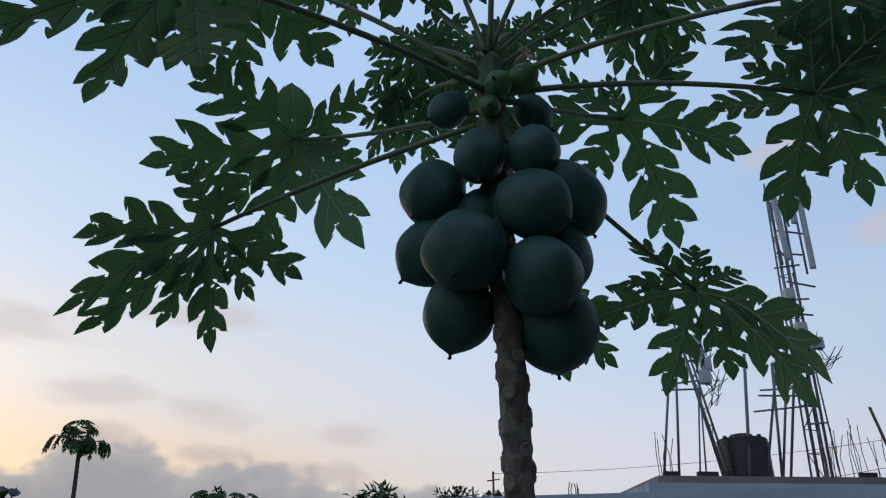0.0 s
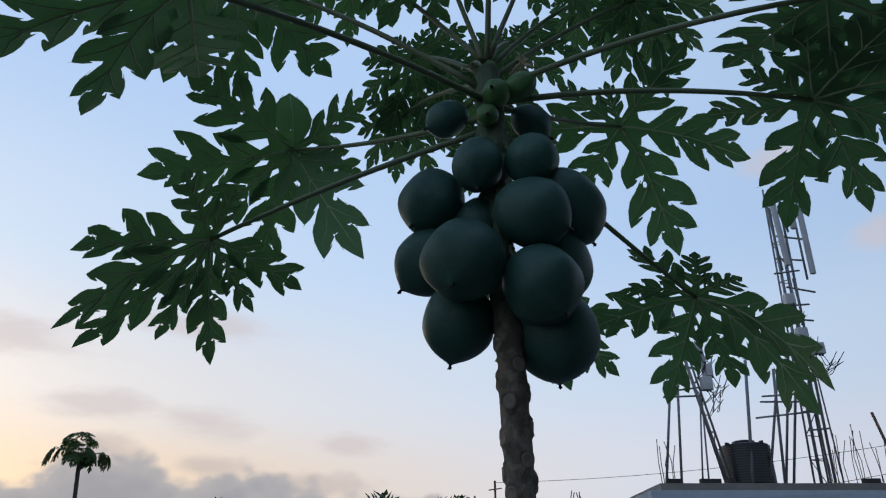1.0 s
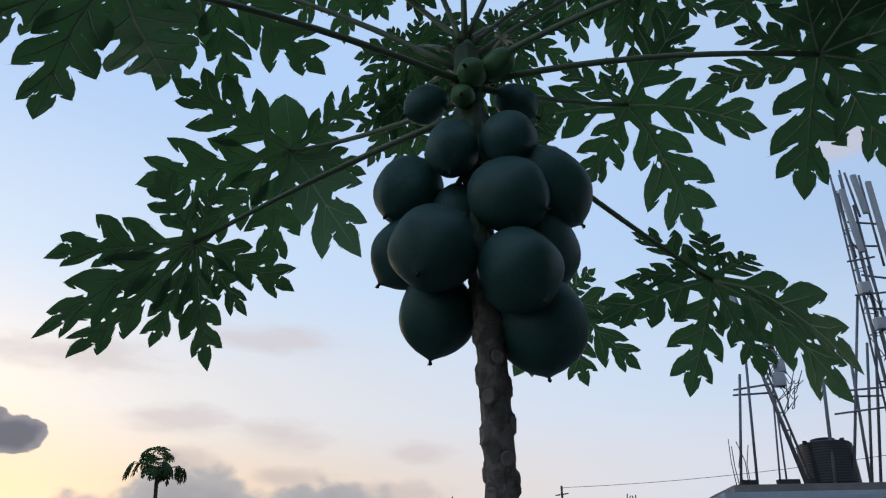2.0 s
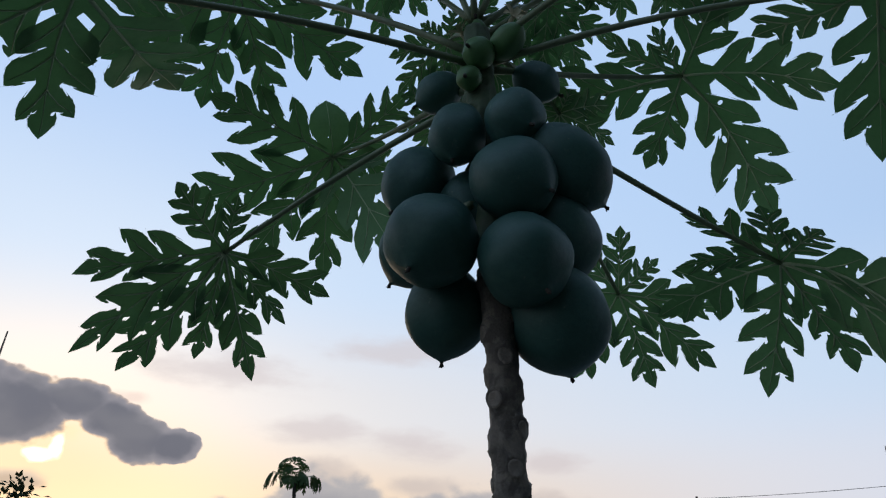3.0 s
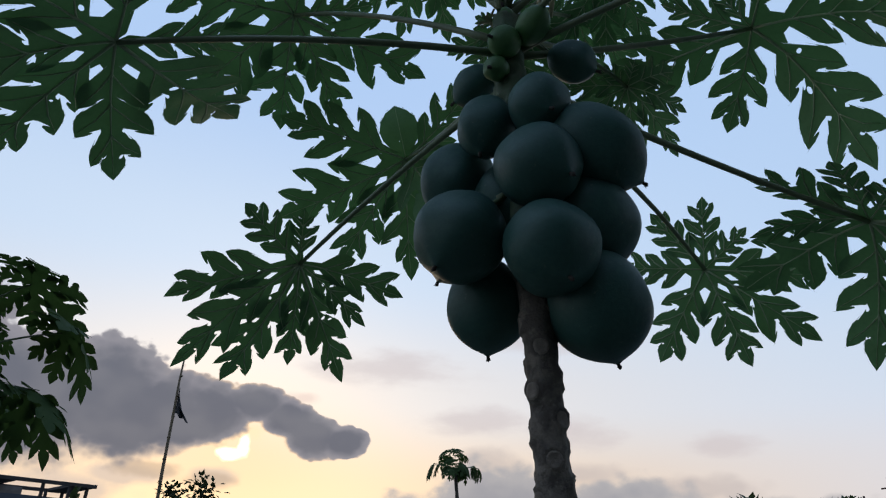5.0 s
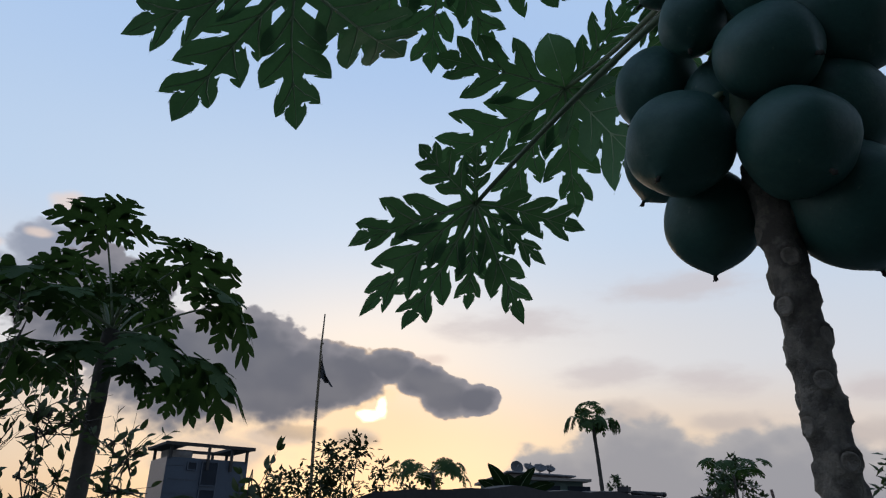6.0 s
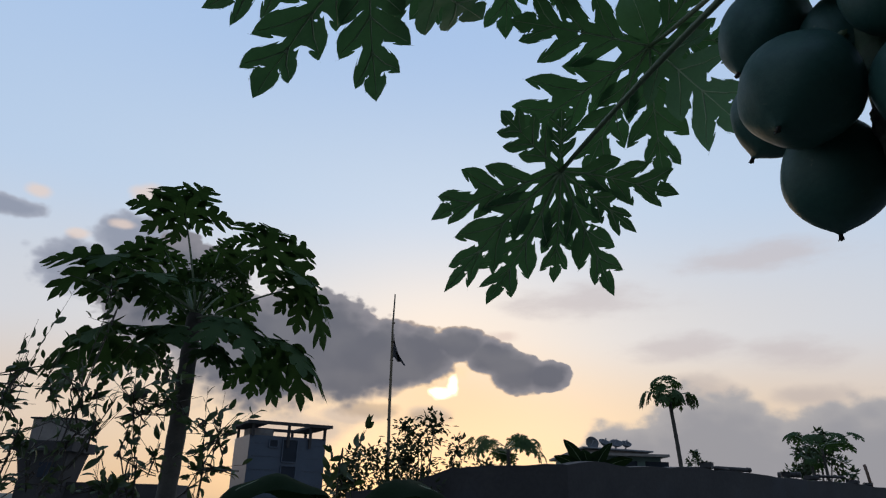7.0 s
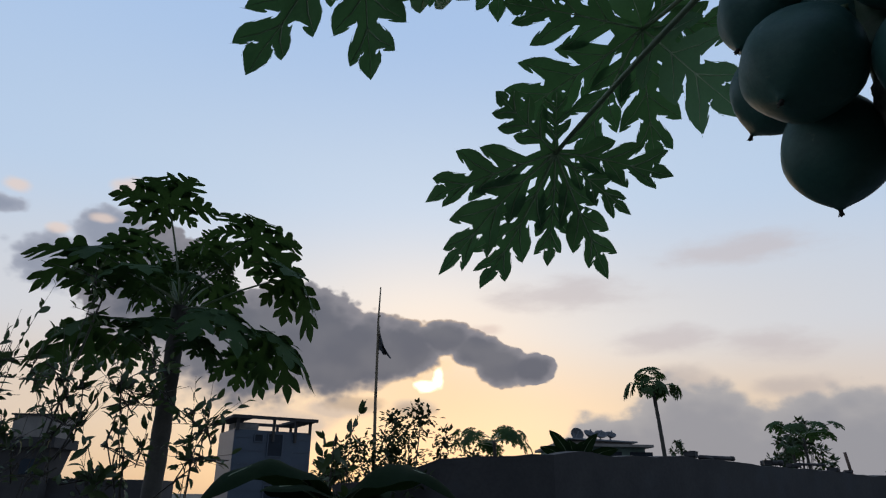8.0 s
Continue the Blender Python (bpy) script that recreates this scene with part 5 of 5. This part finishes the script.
BROAD = (((-1.21, 1.06, 1.48), 0.27, 0.095), ((-0.94, 1.58, 1.49), 0.34, 0.100), ((-1.34, 1.69, 1.51), 0.17, 0.050), ((-1.02, 1.10, 1.50), 0.15, 0.030), ((-1.46, 1.43, 1.52), 0.15, 0.050))


def oval_leaf_mesh(length, width, cup, seed):
    bm = bmesh.new()
    r = random.Random(seed)
    rows = []
    n = 6
    for i in range(n + 1):
        f = i / n
        half = width / 2 * math.sin(math.pi * f ** 0.85) ** 0.8 if 0 < i < n else 0.0008
        z = cup * length * (f - f * f) - 0.12 * length * f * f
        rows.append([bm.verts.new((e * half, f * length, z + abs(e) * half * 0.35)) for e in (-1, 0, 1)])
    for p, q in zip(rows, rows[1:]):
        for e in (0, 1):
            bm.faces.new((p[e], p[e + 1], q[e + 1], q[e]))
    me = bpy.data.meshes.new("leaflet")
    bm.to_mesh(me)
    bm.free()
    me.materials.append(SHRUB)
    me.polygons.foreach_set("use_smooth", [True] * len(me.polygons))
    return me


OVAL = [oval_leaf_mesh(0.066, 0.028, 0.15, 1), oval_leaf_mesh(0.056, 0.025, 0.05, 2), oval_leaf_mesh(0.074, 0.030, 0.25, 3)]


def build_shrub(label, base, stems, seed, twigs, scale=1.0, gap=0.03, thick=0.005):
    """A shrub of thin stems; each stem is a low, a middle and a top point."""
    r = random.Random(seed)
    shrub = thing("oval_leaved_shrub", label, "shrub", "near shrubs", at=base)
    b = Vector(base)
    wood = []
    for low_pt, mid, tip in stems:
        low_pt, mid, tip = (Vector(q) - b for q in (low_pt, mid, tip))
        bm = bmesh.new()
        # side branches leave an older stem where one passes near, the rest come from the ground
        near = min((p for p in wood if p.z < mid.z - 0.03), key=lambda p: (p - low_pt).length, default=None)
        start = near if near is not None and (near - low_pt).length < 0.22 else Vector((low_pt.x * 0.3, low_pt.y * 0.3, 0.0))
        line = spline([start, low_pt, mid, tip], 8)
        wood += line[4:20]
        add_tube(bm, line, [thick * (1 - 0.034 * k) for k in range(len(line))], 6)
        runs = [line[10:]]
        for _ in range(twigs):
            k = r.randint(8, len(line) - 3)
            d = (line[k + 1] - line[k]).normalized()
            o = Vector((r.uniform(-1, 1), r.uniform(-1, 1), r.uniform(-0.2, 0.8))).normalized()
            ln = r.uniform(0.10, 0.26)
            twig = spline([line[k], line[k] + (d * 0.6 + o * 0.5) * ln * 0.5, line[k] + (d * 0.35 + o) * ln], 4)
            add_tube(bm, twig, [0.0030, 0.0028, 0.0026, 0.0024, 0.0021, 0.0018, 0.0015, 0.0012, 0.0009], 5)
            runs.append(twig)
        part("stem", bm, TWIG, shrub)
        for run in runs:
            s = 0.0
            for p, q in zip(run, run[1:]):
                s += (q - p).length
                while s > gap:
                    s -= gap * r.uniform(0.6, 1.6)
                    d = (q - p).normalized()
                    o = Vector((r.uniform(-1, 1), r.uniform(-1, 1), r.uniform(-0.4, 0.7))).normalized()
                    along = (d * 0.75 + o * 0.85 + Vector((0, 0, 0.1))).normalized()
                    face = Vector((r.uniform(-1, 1), r.uniform(-1, 1), r.uniform(0.1, 0.9)))
                    m = frame_of(face - along * face.dot(along), along.cross(face)).to_4x4()
                    m.translation = p.lerp(q, r.random())
                    shared("leaflet", OVAL[r.randrange(3)], shrub, m @ Matrix.Scale(scale * r.uniform(0.5, 1.1), 4))
    return shrub


build_shrub("straggling shrub with small oval leaves", (-2.74, 0.62, -0.03), STEMS_A, 31, 3, 0.84, 0.062, 0.0034)
build_shrub("thin shrub with small oval leaves", (-2.43, 1.45, -0.03), STEMS_C, 33, 4, 0.84, 0.060, 0.0034)
build_shrub("leafy shoot with small oval leaves", (-1.23, 1.42, -0.03), STEMS_B, 32, 0, 0.66, 0.021, 0.0024)


def broad_leaf(plant, root, tip, width, sag, seed, facing=(0, 0, 1)):
    """One broad arching leaf, folded along its rib."""
    r = random.Random(seed)
    root, tip = Vector(root), Vector(tip)
    bm = bmesh.new()
    n, rows = 14, []
    d = tip - root
    side = d.cross(Vector(facing)).normalized()
    for i in range(n + 1):
        f = i / n
        c = root + d * f + Vector((0, 0, sag * 4 * f * (1 - f)))
        half = width / 2 * math.sin(math.pi * min(1, f * 0.97 + 0.015) ** 0.8) ** 0.75
        row = []
        for e in range(-4, 5):
            g = e / 4
            row.append(bm.verts.new(c + side * half * g + Vector((0, 0, -0.35 * half * g * g + 0.10 * half * abs(g) + 0.05 * half * math.sin(f * 15 + g * 3)))))
        rows.append(row)
    for p, q in zip(rows, rows[1:]):
        for k in range(8):
            bm.faces.new((p[k], p[k + 1], q[k + 1], q[k]))
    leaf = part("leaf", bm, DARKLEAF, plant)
    bm = bmesh.new()
    add_tube(bm, [root + d * f + Vector((0, 0, sag * 4 * f * (1 - f) - 0.002)) for f in (0, 0.2, 0.4, 0.6, 0.8, 0.97)], [0.005, 0.0045, 0.004, 0.003, 0.002, 0.001], 6)
    part("rib", bm, STALK, leaf)


def build_broad_plant():
    base = Vector((-1.19, 1.39, -0.03))
    plant = thing("broad_leaved_plant", "dark green garden plant with broad arching leaves", "plant", at=base)
    bm = bmesh.new()
    add_tube(bm, spline([Vector((0, 0, 0)), Vector((0.02, -0.02, 0.7)), Vector((0, 0, 1.52))], 6), 0.014, 8)
    part("stem", bm, STALK, plant)
    top = Vector((0, 0, 1.49))
    for k, (tip, w, s) in enumerate(BROAD):
        broad_leaf(plant, top + Vector((0, 0, -0.03 * (k % 3))), Vector(tip) - base, w, s, k)


build_broad_plant()


def build_banana(at, height):
    plant = thing("banana_plant", "banana plant with a few torn leaves behind the wall", "plant", at=at)
    bm = bmesh.new()
    add_tube(bm, [(0, 0, 0), (0.02, 0, height * 0.5), (0, 0.02, height * 0.82)], [0.11, 0.09, 0.06], 12)
    part("stem", bm, STALK, plant)
    for k, (dx, top, w) in enumerate(((-0.50, 0.24, 0.26), (0.46, 0.20, 0.24), (0.85, -0.10, 0.32), (-0.12, 0.06, 0.32), (0.20, 0.05, 0.30), (-0.70, -0.08, 0.28))):
        broad_leaf(plant, (0, 0, height * 0.80), RIGHT * dx + Vector((0, 0, height + top)), w, 0.10, k + 20, AHEAD + Vector((0, 0, 0.5)))


build_banana((-7.82, 12.21, -0.03), 2.58)
